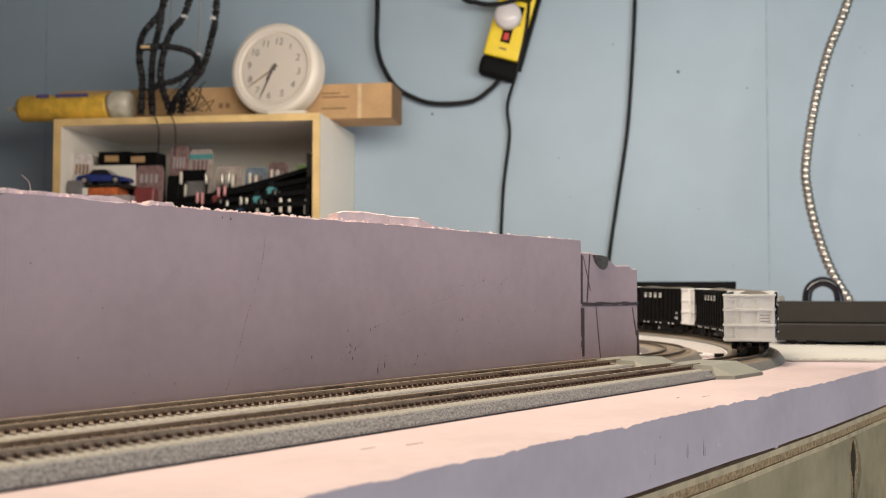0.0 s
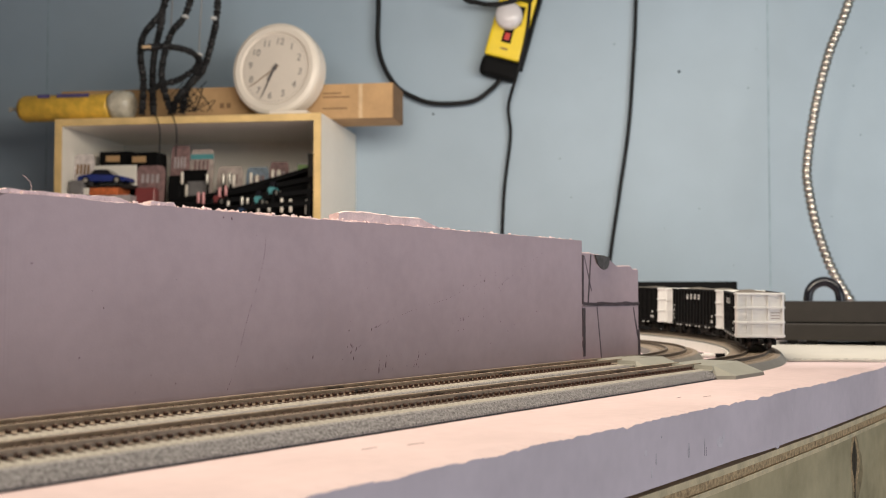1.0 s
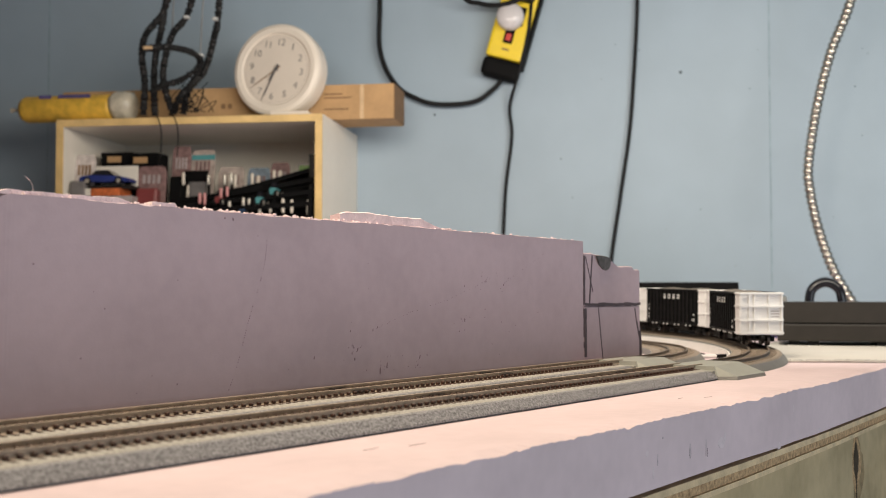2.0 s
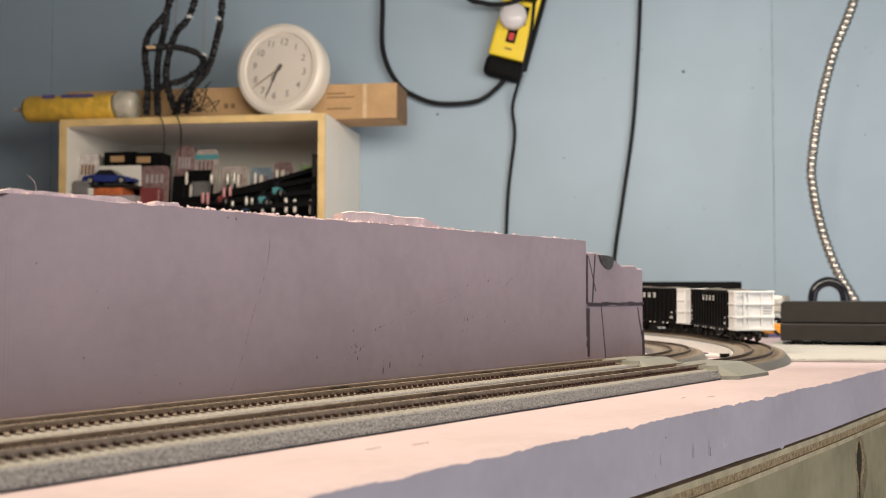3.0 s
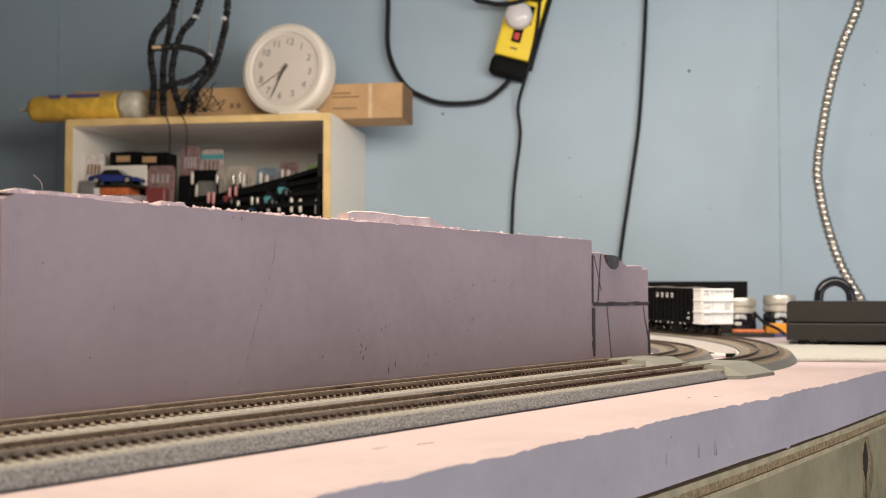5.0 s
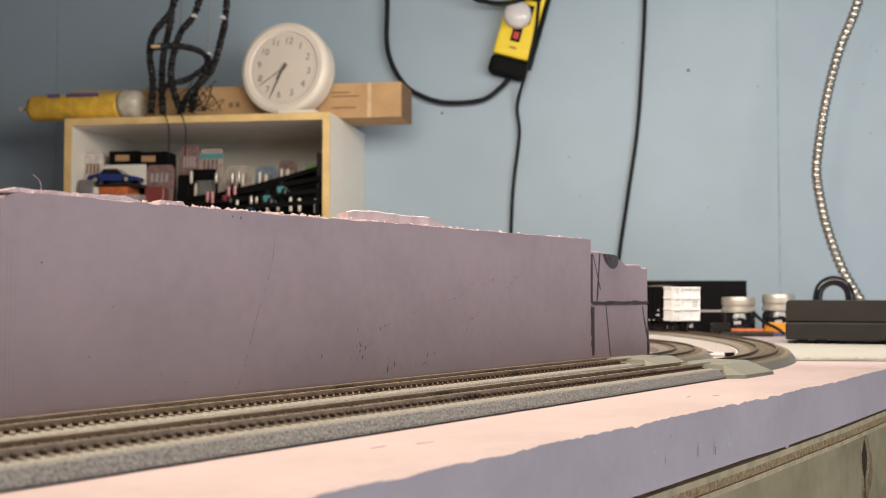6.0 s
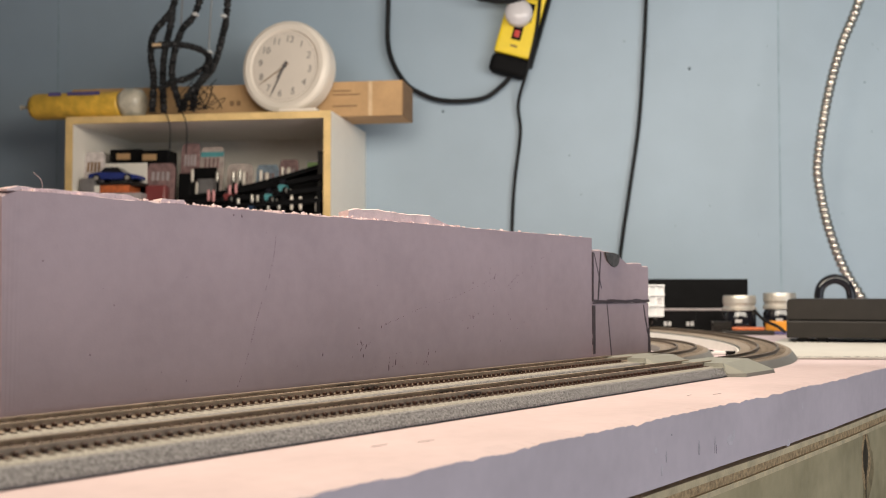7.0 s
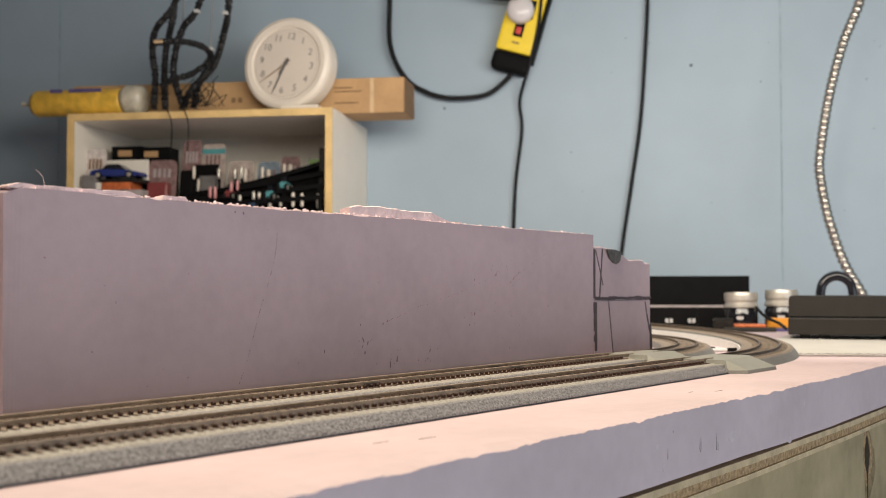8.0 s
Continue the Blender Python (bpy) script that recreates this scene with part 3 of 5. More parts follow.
def track_ramp(x, y, group):
    """A moulded end piece: a wedge on the aisle side and a small block between the rails' ends."""
    t = thing("track_ramp", Matrix.Translation((x, y, Z0)), "moulded grey plastic ramp at the joint of the tracks", "track ramp", group)
    b = bmesh.new()
    low = [(-0.003, -0.0272), (0.0050, -0.0375), (0.0575, -0.0388), (0.080, -0.022), (0.080, 0.012), (0.0, 0.012)]
    mid = [(-0.003, -0.0268), (0.0055, -0.0370), (0.0570, -0.0383), (0.0795, -0.022), (0.080, 0.012), (0.0, 0.012)]
    top = [(0.0, -0.0225), (0.004, -0.0215), (0.050, -0.0190), (0.066, -0.016), (0.066, 0.012), (0.002, 0.012)]
    rings = [[b.verts.new((p, q, z)) for p, q in line] for line, z in ((low, 0.0), (mid, 0.0024), (top, 0.0090))]
    for r0, r1 in zip(rings, rings[1:]):
        for k in range(6):
            b.faces.new((r0[k], r0[(k + 1) % 6], r1[(k + 1) % 6], r1[k]))
    b.faces.new(rings[0][::-1])
    b.faces.new(rings[-1])
    bmesh.ops.recalc_face_normals(b, faces=b.faces[:])
    part("wedge", b, RAMP, t)
    part("end_block", box(-0.006, 0.012, -0.024, -0.014, 0.001, 0.0062, 0.0008), RAMP, t)


track_ramp(END + 0.002, YC, "track ramps")
track_ramp(END + 0.024, YC + GAP, "track ramps")


# ---- the train ----
CAR_L, CAR_W = 0.143, 0.0395
TOP, LOW = 0.0484, 0.0114


def truck(car, x):
    """One four-wheeled truck under a car."""
    b = bmesh.new()
    for s in (-1, 1):
        box(x - 0.013, x + 0.013, s * 0.0125 - 0.0014, s * 0.0125 + 0.0014, 0.0050, 0.0076, 0.0006, bm=b)
        box(x - 0.004, x + 0.004, s * 0.0125 - 0.0018, s * 0.0125 + 0.0018, 0.0032, 0.0092, 0.0006, bm=b)
        for e in (-1, 1):
            box(x + e * 0.0105 - 0.0024, x + e * 0.0105 + 0.0024, s * 0.0130 - 0.0014, s * 0.0130 + 0.0014, 0.0038, 0.0088, 0.0008, bm=b)
    box(x - 0.003, x + 0.003, -0.0125, 0.0125, 0.0058, 0.0086, 0.0005, bm=b)
    t = part("truck", b, TRUCK, car)
    for e in (-1, 1):
        for s in (-1, 1):
            w = lathe([(0.0010, -0.0014), (0.0062, -0.0014), (0.0062, -0.0008), (0.0054, -0.0006), (0.0053, 0.0014), (0.0040, 0.0014), (0.0036, 0.0008), (0.0010, 0.0010)], 20)
            w.transform(Matrix.Translation((x + e * 0.0105, s * 0.0085, 0.0055)) @ Matrix.Rotation(s * math.pi / -2, 4, "X"))
            part("wheel", w, WHEEL, t)
        ax = lathe([(0.0010, -0.0085), (0.0010, 0.0085)], 8)
        ax.transform(Matrix.Translation((x + e * 0.0105, 0, 0.0055)) @ Matrix.Rotation(math.pi / 2, 4, "X"))
        part("axle", ax, WHEEL, t)


def gondola(label):
    """A black ribbed coal gondola with white ends; origin at rail height, its nose along +x."""
    c = thing("coal_gondola", Matrix.Identity(4), label, "train car", "coal gondolas")
    L, W = CAR_L / 2, CAR_W / 2
    wrap = 0.0150
    for s in (-1, 1):
        part("side_sheet", box(-L + wrap, L - wrap, s * (W - 0.0012) - 0.0005, s * (W - 0.0012) + 0.0005, LOW + 0.0016, TOP - 0.0016), CAR_BLACK, c)
        part("top_chord", box(-L + wrap, L - wrap, s * (W - 0.0006) - 0.0007, s * (W - 0.0006) + 0.0007, TOP - 0.0016, TOP, 0.0002), CAR_BLACK, c)
        part("side_sill", box(-L + wrap, L - wrap, s * (W - 0.0006) - 0.0008, s * (W - 0.0006) + 0.0008, LOW, LOW + 0.0016, 0.0002), CAR_BLACK, c)
    part("floor_plate", box(-L + 0.002, L - 0.002, -W + 0.002, W - 0.002, LOW - 0.0012, LOW + 0.0012), CAR_BLACK, c)
    part("underframe", box(-0.052, 0.052, -0.006, 0.006, 0.0060, LOW - 0.0012, 0.0006), TRUCK, c)
    b = box(-0.030, -0.008, 0.008, 0.016, 0.0050, LOW - 0.0012, 0.0008)
    part("brake_tank", b, TRUCK, c)
    for s in (-1, 1):
        for i in range(14):
            x = -L + wrap + 0.004 + i * (CAR_L - 2 * wrap - 0.008) / 13
            part("rib", box(x - 0.0008, x + 0.0008, s * (W - 0.0002) - 0.0006, s * (W - 0.0002) + 0.0006, LOW + 0.0017, TOP - 0.0017), CAR_BLACK, c)
            if i < 13:
                part("lower_tag", box(x + 0.0034, x + 0.0056, s * (W - 0.0001) - 0.0004, s * (W - 0.0001) + 0.0004, LOW - 0.0016, LOW - 0.0001), LETTER if i % 3 else TRUCK, c, "small hopper latch")
        for i in range(4):
            x = -0.0185 + i * 0.0098
            part("number_bar", box(x, x + 0.0044, s * (W + 0.0007) - 0.0001, s * (W + 0.0007) + 0.0001, TOP - 0.0105, TOP - 0.0055), LETTER, c, "white number bar")
            part("number_gap", box(x + 0.0014, x + 0.0030, s * (W + 0.0009) - 0.0001, s * (W + 0.0009) + 0.0001, TOP - 0.0088 + 0.0010 * (i % 2), TOP - 0.0072 + 0.0010 * (i % 2)), CAR_BLACK, c)
        for side, marks in ((1, ((0.0, 0.0045, 0.0024), (0.0004, 0.0085, 0.0016), (0.0, 0.0130, 0.0030), (-0.0005, 0.0185, 0.0012))), (-1, ((0.0, 0.0038, 0.0030), (0.0030, 0.0045, 0.0018), (0.0006, 0.0095, 0.0022)))):
            for dx, dz, h in marks:
                x = s * side * (L - wrap - 0.0075) + dx
                part("marking_bar", box(x - 0.0010, x + 0.0010, s * (W + 0.0007) - 0.0001, s * (W + 0.0007) + 0.0001, LOW + dz, LOW + dz + h), LETTER, c, "white marking bar")
    for e in (-1, 1):
        b = bmesh.new()
        xe = e * L
        box(min(xe, xe - e * 0.0010), max(xe, xe - e * 0.0010), -W + 0.001, W - 0.001, LOW - 0.0010, TOP, 0.0002, bm=b)
        for s in (-1, 1):
            lo, hi = min(xe - e * 0.0006, xe - e * wrap), max(xe - e * 0.0006, xe - e * wrap)
            box(lo, hi, s * (W - 0.0007) - 0.0006, s * (W - 0.0007) + 0.0006, LOW - 0.0010, TOP, 0.0002, bm=b)
        end = part("end_panel", b, CAR_WHITE, c, "white end panel")
        for z in (LOW + 0.0006, LOW + 0.0122, LOW + 0.0245, TOP - 0.0010):
            lo, hi = sorted((xe - e * 0.0004, xe + e * 0.0018))
            part("cross_rib", box(lo, hi, -W + 0.0006, W - 0.0006, z - 0.0009, z + 0.0009, 0.0002), CAR_WHITE, end)
            for s in (-1, 1):
                l2, h2 = sorted((xe - e * 0.0010, xe - e * wrap))
                part("side_rib", box(l2, h2, s * (W - 0.0002) - 0.0010, s * (W - 0.0002) + 0.0010, z - 0.0007, z + 0.0007), CAR_WHITE, end)
        for y in (-W + 0.0016, -0.0068, 0.0058, W - 0.0092, W - 0.0016):
            lo, hi = sorted((xe - e * 0.0004, xe + e * 0.0013))
            part("post", box(lo, hi, e * -y - 0.0007, e * -y + 0.0007, LOW + 0.0016, TOP - 0.0020), CAR_WHITE, end)
        for k in range(5):
            z = LOW + 0.004 + k * 0.0072
            lo, hi = sorted((xe + e * 0.0012, xe + e * 0.0021))
            y0, y1 = sorted((e * -(W - 0.0088), e * -(W - 0.0020)))
            part("ladder_rung", box(lo, hi, y0, y1, z, z + 0.0005), CAR_WHITE, end)
        lo, hi = sorted((xe + e * 0.0001, xe + e * 0.0003))
        y0, y1 = sorted((e * 0.0085, e * 0.0160))
        for k in range(3):
            part("print_bar", box(lo, hi, y0, y1, LOW + 0.0150 + k * 0.0024, LOW + 0.0158 + k * 0.0024), CARD_PALE, end, "faint grey print")
        lo, hi = sorted((xe - e * 0.004, xe + e * 0.0075))
        part("coupler", box(lo, hi, -0.0016, 0.0016, 0.0068, 0.0096, 0.0006), TRUCK, c)
        lo, hi = sorted((xe + e * 0.0005, xe + e * 0.0015))
        part("brake_hose", box(lo, hi, 0.0055, 0.0065, 0.0035, 0.0100), TRUCK, c)
    b = bmesh.new()
    nx, ny = 46, 12
    vs = []
    for i in range(nx + 1):
        for k in range(ny + 1):
            x, y = (-L + 0.0015) + (CAR_L - 0.003) * i / nx, (-W + 0.0018) + (CAR_W - 0.0036) * k / ny
            hump = math.cos(math.pi * (k / ny - 0.5)) ** 0.7 * (1.15 * math.sin(math.pi * i / nx) ** 0.6 + 0.22 * math.sin(3 * math.pi * i / nx)) - 0.25
            vs.append(b.verts.new((x, y, TOP - 0.0042 + 0.0066 * hump + 0.0007 * noise.noise(Vector((x * 500, y * 500, 1))))))
    for i in range(nx):
        for k in range(ny):
            q = i * (ny + 1) + k
            b.faces.new((vs[q], vs[q + ny + 1], vs[q + ny + 2], vs[q + 1]))
    base = [b.verts.new((sx * (L - 0.0015), sy * (W - 0.0018), LOW + 0.0014)) for sx, sy in ((-1, -1), (1, -1), (1, 1), (-1, 1))]
    b.faces.new(base[::-1])
    part("coal_load", b, COAL, c, "grey-brown heaped coal load")
    for x in (-0.048, 0.048):
        truck(c, x)
    return c


PITCH = 0.1500


def car_pose(a):
    """The pose of a car whose middle stands at that angle on the climbing curve: both trucks keep to the track."""
    def on_track(b):
        r = outer_radius(b)
        return Vector((CX + r * math.cos(b), YC + RC + r * math.sin(b), Z0 + RAILTOP + 0.0004 + climb(b)))
    rear, front = on_track(a - 0.048 / RC), on_track(a + 0.048 / RC)
    way = front - rear
    return Matrix.Translation((rear + front) / 2) @ Matrix.Rotation(math.atan2(way.y, way.x), 4, "Z") @ Matrix.Rotation(-math.asin(way.z / way.length), 4, "Y")


cars = [gondola("black model coal gondola with white ends and coal")]
for i in range(1, 4):
    cars.append(copy_thing(cars[0], Matrix.Identity(4)))


# ---- things at the back of the table ----
def controller():
    """The dark hinged case at the back, on rubber feet."""
    c = thing("black_case", wpose(0.183, 1.32, 0.0, -9.0), "dark brown-black plastic case with a seam and rubber feet", "case")
    part("base", box(0, 0.19, 0, 0.115, 0.0056, 0.0250, 0.0015), BLACKBOX, c)
    part("seam", box(0.002, 0.188, 0.002, 0.113, 0.0250, 0.0267), BLACK, c, "dark seam under the lid")
    lid = prism([(0.0004, 0.0266), (0.0008, 0.0465), (0.0022, 0.0488), (0.0045, 0.0496), (0.1855, 0.0496), (0.1878, 0.0488), (0.1892, 0.0465), (0.1896, 0.0266)], 0, 0.113)
    lid.transform(Matrix(((1, 0, 0, 0), (0, 0, 1, 0.001), (0, 1, 0, 0), (0, 0, 0, 1))))
    part("lid", lid, BLACKBOX, c, "hinged dark lid")
    for x in (0.012, 0.033, 0.105, 0.16):
        part("foot", box(x, x + 0.012, 0.006, 0.016, 0, 0.0057, 0.0008), RUBBER, c)
        part("foot", box(x, x + 0.012, 0.095, 0.105, 0, 0.0057, 0.0008), RUBBER, c)
    h = thing("clamp_tool", wpose(0.286, 1.60, 0.0) @ Matrix.Diagonal((0.88, 0.9, 0.95, 1)), "glossy black arched handle of a tool on the table", "tool")
    arch = smooth_line([(-0.024, 0, 0.012), (-0.024, 0, 0.055), (-0.017, 0, 0.072), (0.0, 0, 0.079), (0.017, 0, 0.072), (0.024, 0, 0.055), (0.024, 0, 0.012)], 8)
    part("grip", tube(arch, 0.0072, 14), INK_JAR, h, smooth=True)
    part("base", box(-0.04, 0.04, -0.02, 0.02, 0.0, 0.014, 0.003), BLACK, h)


controller()


def black_cases():
    b = thing("black_box", wpose(0.0, 1.69, 0.0), "black flat-fronted storage box against the wall", "box")
    part("body", box(-0.10, 0.183, 0.02, 0.10, 0.0, 0.0765, 0.0012), BLACK, b)
    c = thing("black_tray", wpose(0.0, 1.67, 0.0), "low black tray with a pale rim on the table", "tray")
    part("body", box(-0.10, 0.1525, 0.0, 0.037, 0.0, 0.0305, 0.001), BLACK, c)
    part("rim", box(-0.10, 0.1525, -0.0012, 0.037, 0.0306, 0.0336, 0.0006), CARD_PALE, c, "thin pale rim")
    for u in (0.060, 0.066, 0.092, 0.098):
        part("tag_bar", box(u, u + 0.0045, -0.0006, -0.0001, 0.0085, 0.0145), LETTER, c, "small white tag")
    part("seam", box(0.105, 0.1056, -0.0008, 0.0, 0.001, 0.030), RUBBER, c)


black_cases()


def jar(u, d, r, h, lid_r, label):
    j = thing("paint_jar", wpose(u, d, 0.0), label, "jar", "paint jars")
    part("jar_body", lathe([(r * 0.92, 0), (r, 0.003), (r, h * 0.50), (r * 0.80, h * 0.64), (r * 0.80, h * 0.70)], 32), INK_JAR, j, smooth=True)
    rip = [(lid_r * 0.98, h * 0.60), (lid_r * 1.03, h * 0.615), (lid_r * 1.03, h * 0.66), (lid_r * 0.93, h * 0.72), (lid_r * 0.93, h * 0.76), (lid_r * 1.0, h * 0.80), (lid_r, h * 0.93), (lid_r * 0.97, h), (lid_r * 0.90, h * 0.985), (0.001, h * 0.985)]
    part("lid", lathe(rip, 36), LID, j, "dull silver screw lid")
    part("label_spot", box(-0.008, 0.001, -r - 0.0006, -r * 0.93, h * 0.30, h * 0.38), LETTER, j, "white label patch")


jar(0.1595, 1.60, 0.0225, 0.0525, 0.0225, "dark paint jar with a dull silver lid")
jar(0.2160, 1.62, 0.0225, 0.0560, 0.0222, "dark paint jar with a shiny silver lid")


def bench_clutter():
    o = thing("orange_packet", wpose(0.2150, 1.575, 0.0), "small orange packet beside the paint jars", "packet")
    part("packet", box(-0.024, 0.010, -0.006, 0.006, 0.005, 0.0185, 0.002), ORANGE, o)
    part("dark_end", box(0.0102, 0.018, -0.005, 0.005, 0.004, 0.015, 0.002), BLACKBOX, o)
    part("stand", box(-0.026, 0.018, -0.007, 0.007, 0.0, 0.0048, 0.001), VIOLET, o, "dark violet base")
    r = thing("orange_sheet", wpose(0.166, 1.565, 0.0), "orange-red printed card on a dark tray", "card")
    part("card", box(-0.020, 0.022, -0.010, 0.010, 0.0062, 0.0105, 0.0015), ORANGE_RED, r)
    part("tray", box(-0.034, 0.034, -0.014, 0.014, 0.0, 0.0060, 0.0015), BLACKBOX, r)
    w = thing("tool_cable", Matrix.Identity(4), "thin black tool cable curving over the table", "cable")
    part("cable", tube(smooth_line([wp(0.178, 1.585, 0.032), wp(0.188, 1.565, 0.020), wp(0.203, 1.55, 0.012), wp(0.213, 1.545, 0.004)], 8), 0.0022, 8), RUBBER, w)
    s = thing("coiled_cord", Matrix.Identity(4), "coiled black cord on the table", "cable")
    coil = [wp(0.121 + 0.024 * i / 90, 1.57 + 0.007 * math.sin(i * 0.7), 0.0100 + 0.007 * math.cos(i * 0.7)) for i in range(91)]
    part("coil", tube(coil, 0.0015, 6), BLACKBOX, s)
    p = prism([(0.955, 0.318), (1.000, 0.236), (1.26, 0.270), (1.42, 0.34), (1.36, 0.455), (1.2, 0.42), (1.02, 0.352)], 0.0003, 0.0010)
    ob = part("paper_sheet", p, PAPER)
    ob.location = (0, 0, Z0)
    tagged(ob, "large white paper sheet lying on the foam", "paper")
    rng = random.Random(12)
    for i in range(26):
        q = Vector((0.965, 0.314, 0)).lerp(Vector((1.010, 0.252, 0)), i / 25) + Vector((0.006 + 0.010 * rng.random(), 0.002, 0))
        part("print_bar", box(q.x, q.x + 0.004 + 0.012 * rng.random(), q.y, q.y + 0.0012 + 0.001 * rng.random(), 0.0010, 0.00105), DARK_GREY, ob, "small grey printing")
    edge = tube([Vector((0.955, 0.318, 0.0010)), Vector((0.978, 0.276, 0.0017)), Vector((1.000, 0.236, 0.0021)), Vector((1.13, 0.253, 0.0012))], 0.0007, 6)
    part("curled_edge", edge, PAPER, ob)
    m = thing("marker_pen", Matrix.Translation((0.977, 0.3912, Z0)) @ Matrix.Rotation(radians(-36), 4, "Z") @ Matrix.Diagonal((0.50, 0.42, 0.42, 1)), "white marker pen with a black cap on the foam", "pen")
    k = thing("black_scrap", Matrix.Translation((1.03, 0.425, Z0)) @ Matrix.Rotation(radians(30), 4, "Z"), "dark wedge-shaped scrap lying between the curves", "scrap")
    part("wedge", prism([(-0.040, -0.006), (0.030, 0.004), (0.042, 0.012), (-0.010, 0.010)], 0.0004, 0.0034), BLACK, k)
    for nm, prof, mt in (("barrel", [(0.0030, -0.045), (0.0042, -0.044), (0.0042, 0.022)], CAR_WHITE), ("cap", [(0.0045, 0.0222), (0.0045, 0.050), (0.0036, 0.053)], BLACK), ("tail", [(0.0040, -0.060), (0.0043, -0.0592), (0.0043, -0.0452)], BLACK)):
        b = lathe(prof, 16)
        b.transform(Matrix.Translation((0, 0, 0.0046)) @ Matrix.Rotation(math.pi / 2, 4, "Y"))
        part(nm, b, mt, m)


bench_clutter()


# ---- the shelf on the wall and what stands on it ----
SH0, SH1, SHZ, SHD = -0.865, -0.435, 0.333, 1.66


def wall_shelf():
    s = thing("wall_shelf", wpose(0, SHD, 0), "white open wall cabinet with pale wooden front edges", "shelf")
    w, dep, low = 0.011, WALL_D - SHD - 0.001, 0.03
    part("top_panel", box(SH0, SH1, 0.003, dep, SHZ - w, SHZ), SHELF_WHITE, s)
    part("bottom_panel", box(SH0, SH1, 0.003, dep, low, low + w), SHELF_WHITE, s)
    part("side_panel", box(SH0, SH0 + w, 0.003, dep, low + w, SHZ - w), SHELF_WHITE, s)
    part("side_panel", box(SH1 - w, SH1, 0.003, dep, low + w, SHZ - w), SHELF_WHITE, s)
    part("back_panel", box(SH0 + w, SH1 - w, dep - 0.005, dep - 0.001, low + w, SHZ - w), SHELF_WHITE, s)
    part("edge_strip", box(SH0, SH1, 0, 0.003, SHZ - w, SHZ), SHELF_EDGE, s, "pale pine edge strip")
    part("edge_strip", box(SH0, SH0 + w, 0, 0.003, low, SHZ - w), SHELF_EDGE, s, "pale pine edge strip")
    part("edge_strip", box(SH1 - w, SH1, 0, 0.003, low, SHZ - w), SHELF_EDGE, s, "pale pine edge strip")
    part("middle_shelf", box(SH0 + w, SH1 - w, 0.01, dep - 0.006, 0.158, 0.165), SHELF_WHITE, s)


wall_shelf()


def cardboard_box():
    c = thing("cardboard_box", wpose(-0.613, 1.725, SHZ), "long flat brown cardboard carton with tape", "box")
    part("carton", box(-0.276, 0.276, 0, 0.085, 0.0005, 0.056, 0.0015), CARD, c)
    part("tape", box(0.222, 0.228, -0.0006, 0, 0.001, 0.0555), TAPE, c, "pale tape band")
    # darker sheet over the carton's end: its shade is put into the colour
    part("end_flap", box(0.2762, 0.2772, 0.001, 0.084, 0.001, 0.0555), CARD_DARK, c, "shaded end flap")
    for z, w in ((0.040, 0.030), (0.034, 0.044), (0.016, 0.040)):
        part("print_bar", box(0.164, 0.164 + w, -0.0005, -0.0001, z, z + 0.0022), CARD_DARK, c, "dark printed bar")
    for u in (-0.005, 0.006):
        part("print_mark", box(u, u + 0.007, -0.0005, -0.0001, 0.022, 0.030), CARD_DARK, c, "dark printed mark")


cardboard_box()


def yellow_roll():
    y = thing("yellow_foam_roll", wpose(-0.851, 1.692, SHZ + 0.0004) @ Matrix.Diagonal((1.0, 1.12, 1.15, 1)), "yellow wrapped roll in clear plastic film", "roll")
    b = lathe([(0.004, -0.092), (0.015, -0.088), (0.0185, -0.080), (0.0185, 0.060), (0.0180, 0.066)], 28)
    for v in b.verts:
        k = 1 + 0.05 * noise.noise(v.co * 60)
        v.co.x *= k
        v.co.y *= k
    b.transform(Matrix.Translation((0, 0, 0.0195)) @ Matrix.Rotation(math.pi / 2, 4, "Y"))
    part("roll", b, YELLOW_FILM, y, smooth=True)
    b = lathe([(0.0185, 0.0665), (0.021, 0.074), (0.0205, 0.088), (0.0195, 0.098), (0.013, 0.103)], 24)
    for v in b.verts:
        k = 1 + 0.14 * noise.noise(v.co * 90)
        v.co.x *= k
        v.co.y *= k
    b.transform(Matrix.Translation((0, 0, 0.0215)) @ Matrix.Rotation(math.pi / 2, 4, "Y"))
    part("film_end", b, CLEAR_FILM, y, "crumpled milky film", smooth=True)
    b = lathe([(0.0035, -0.1085), (0.002, -0.100), (0.0045, -0.092)], 12)
    b.transform(Matrix.Translation((0, 0, 0.0195)) @ Matrix.Rotation(math.pi / 2, 4, "Y"))
    part("film_tail", b, CLEAR_FILM, y, "twisted film end")
    for u0, u1 in ((-0.052, -0.032), (-0.020, 0.034)):
        part("print_band", box(u0, u1, -0.0150, -0.0125, 0.0318, 0.0368), VIOLET, y, "dark printed band")


yellow_roll()


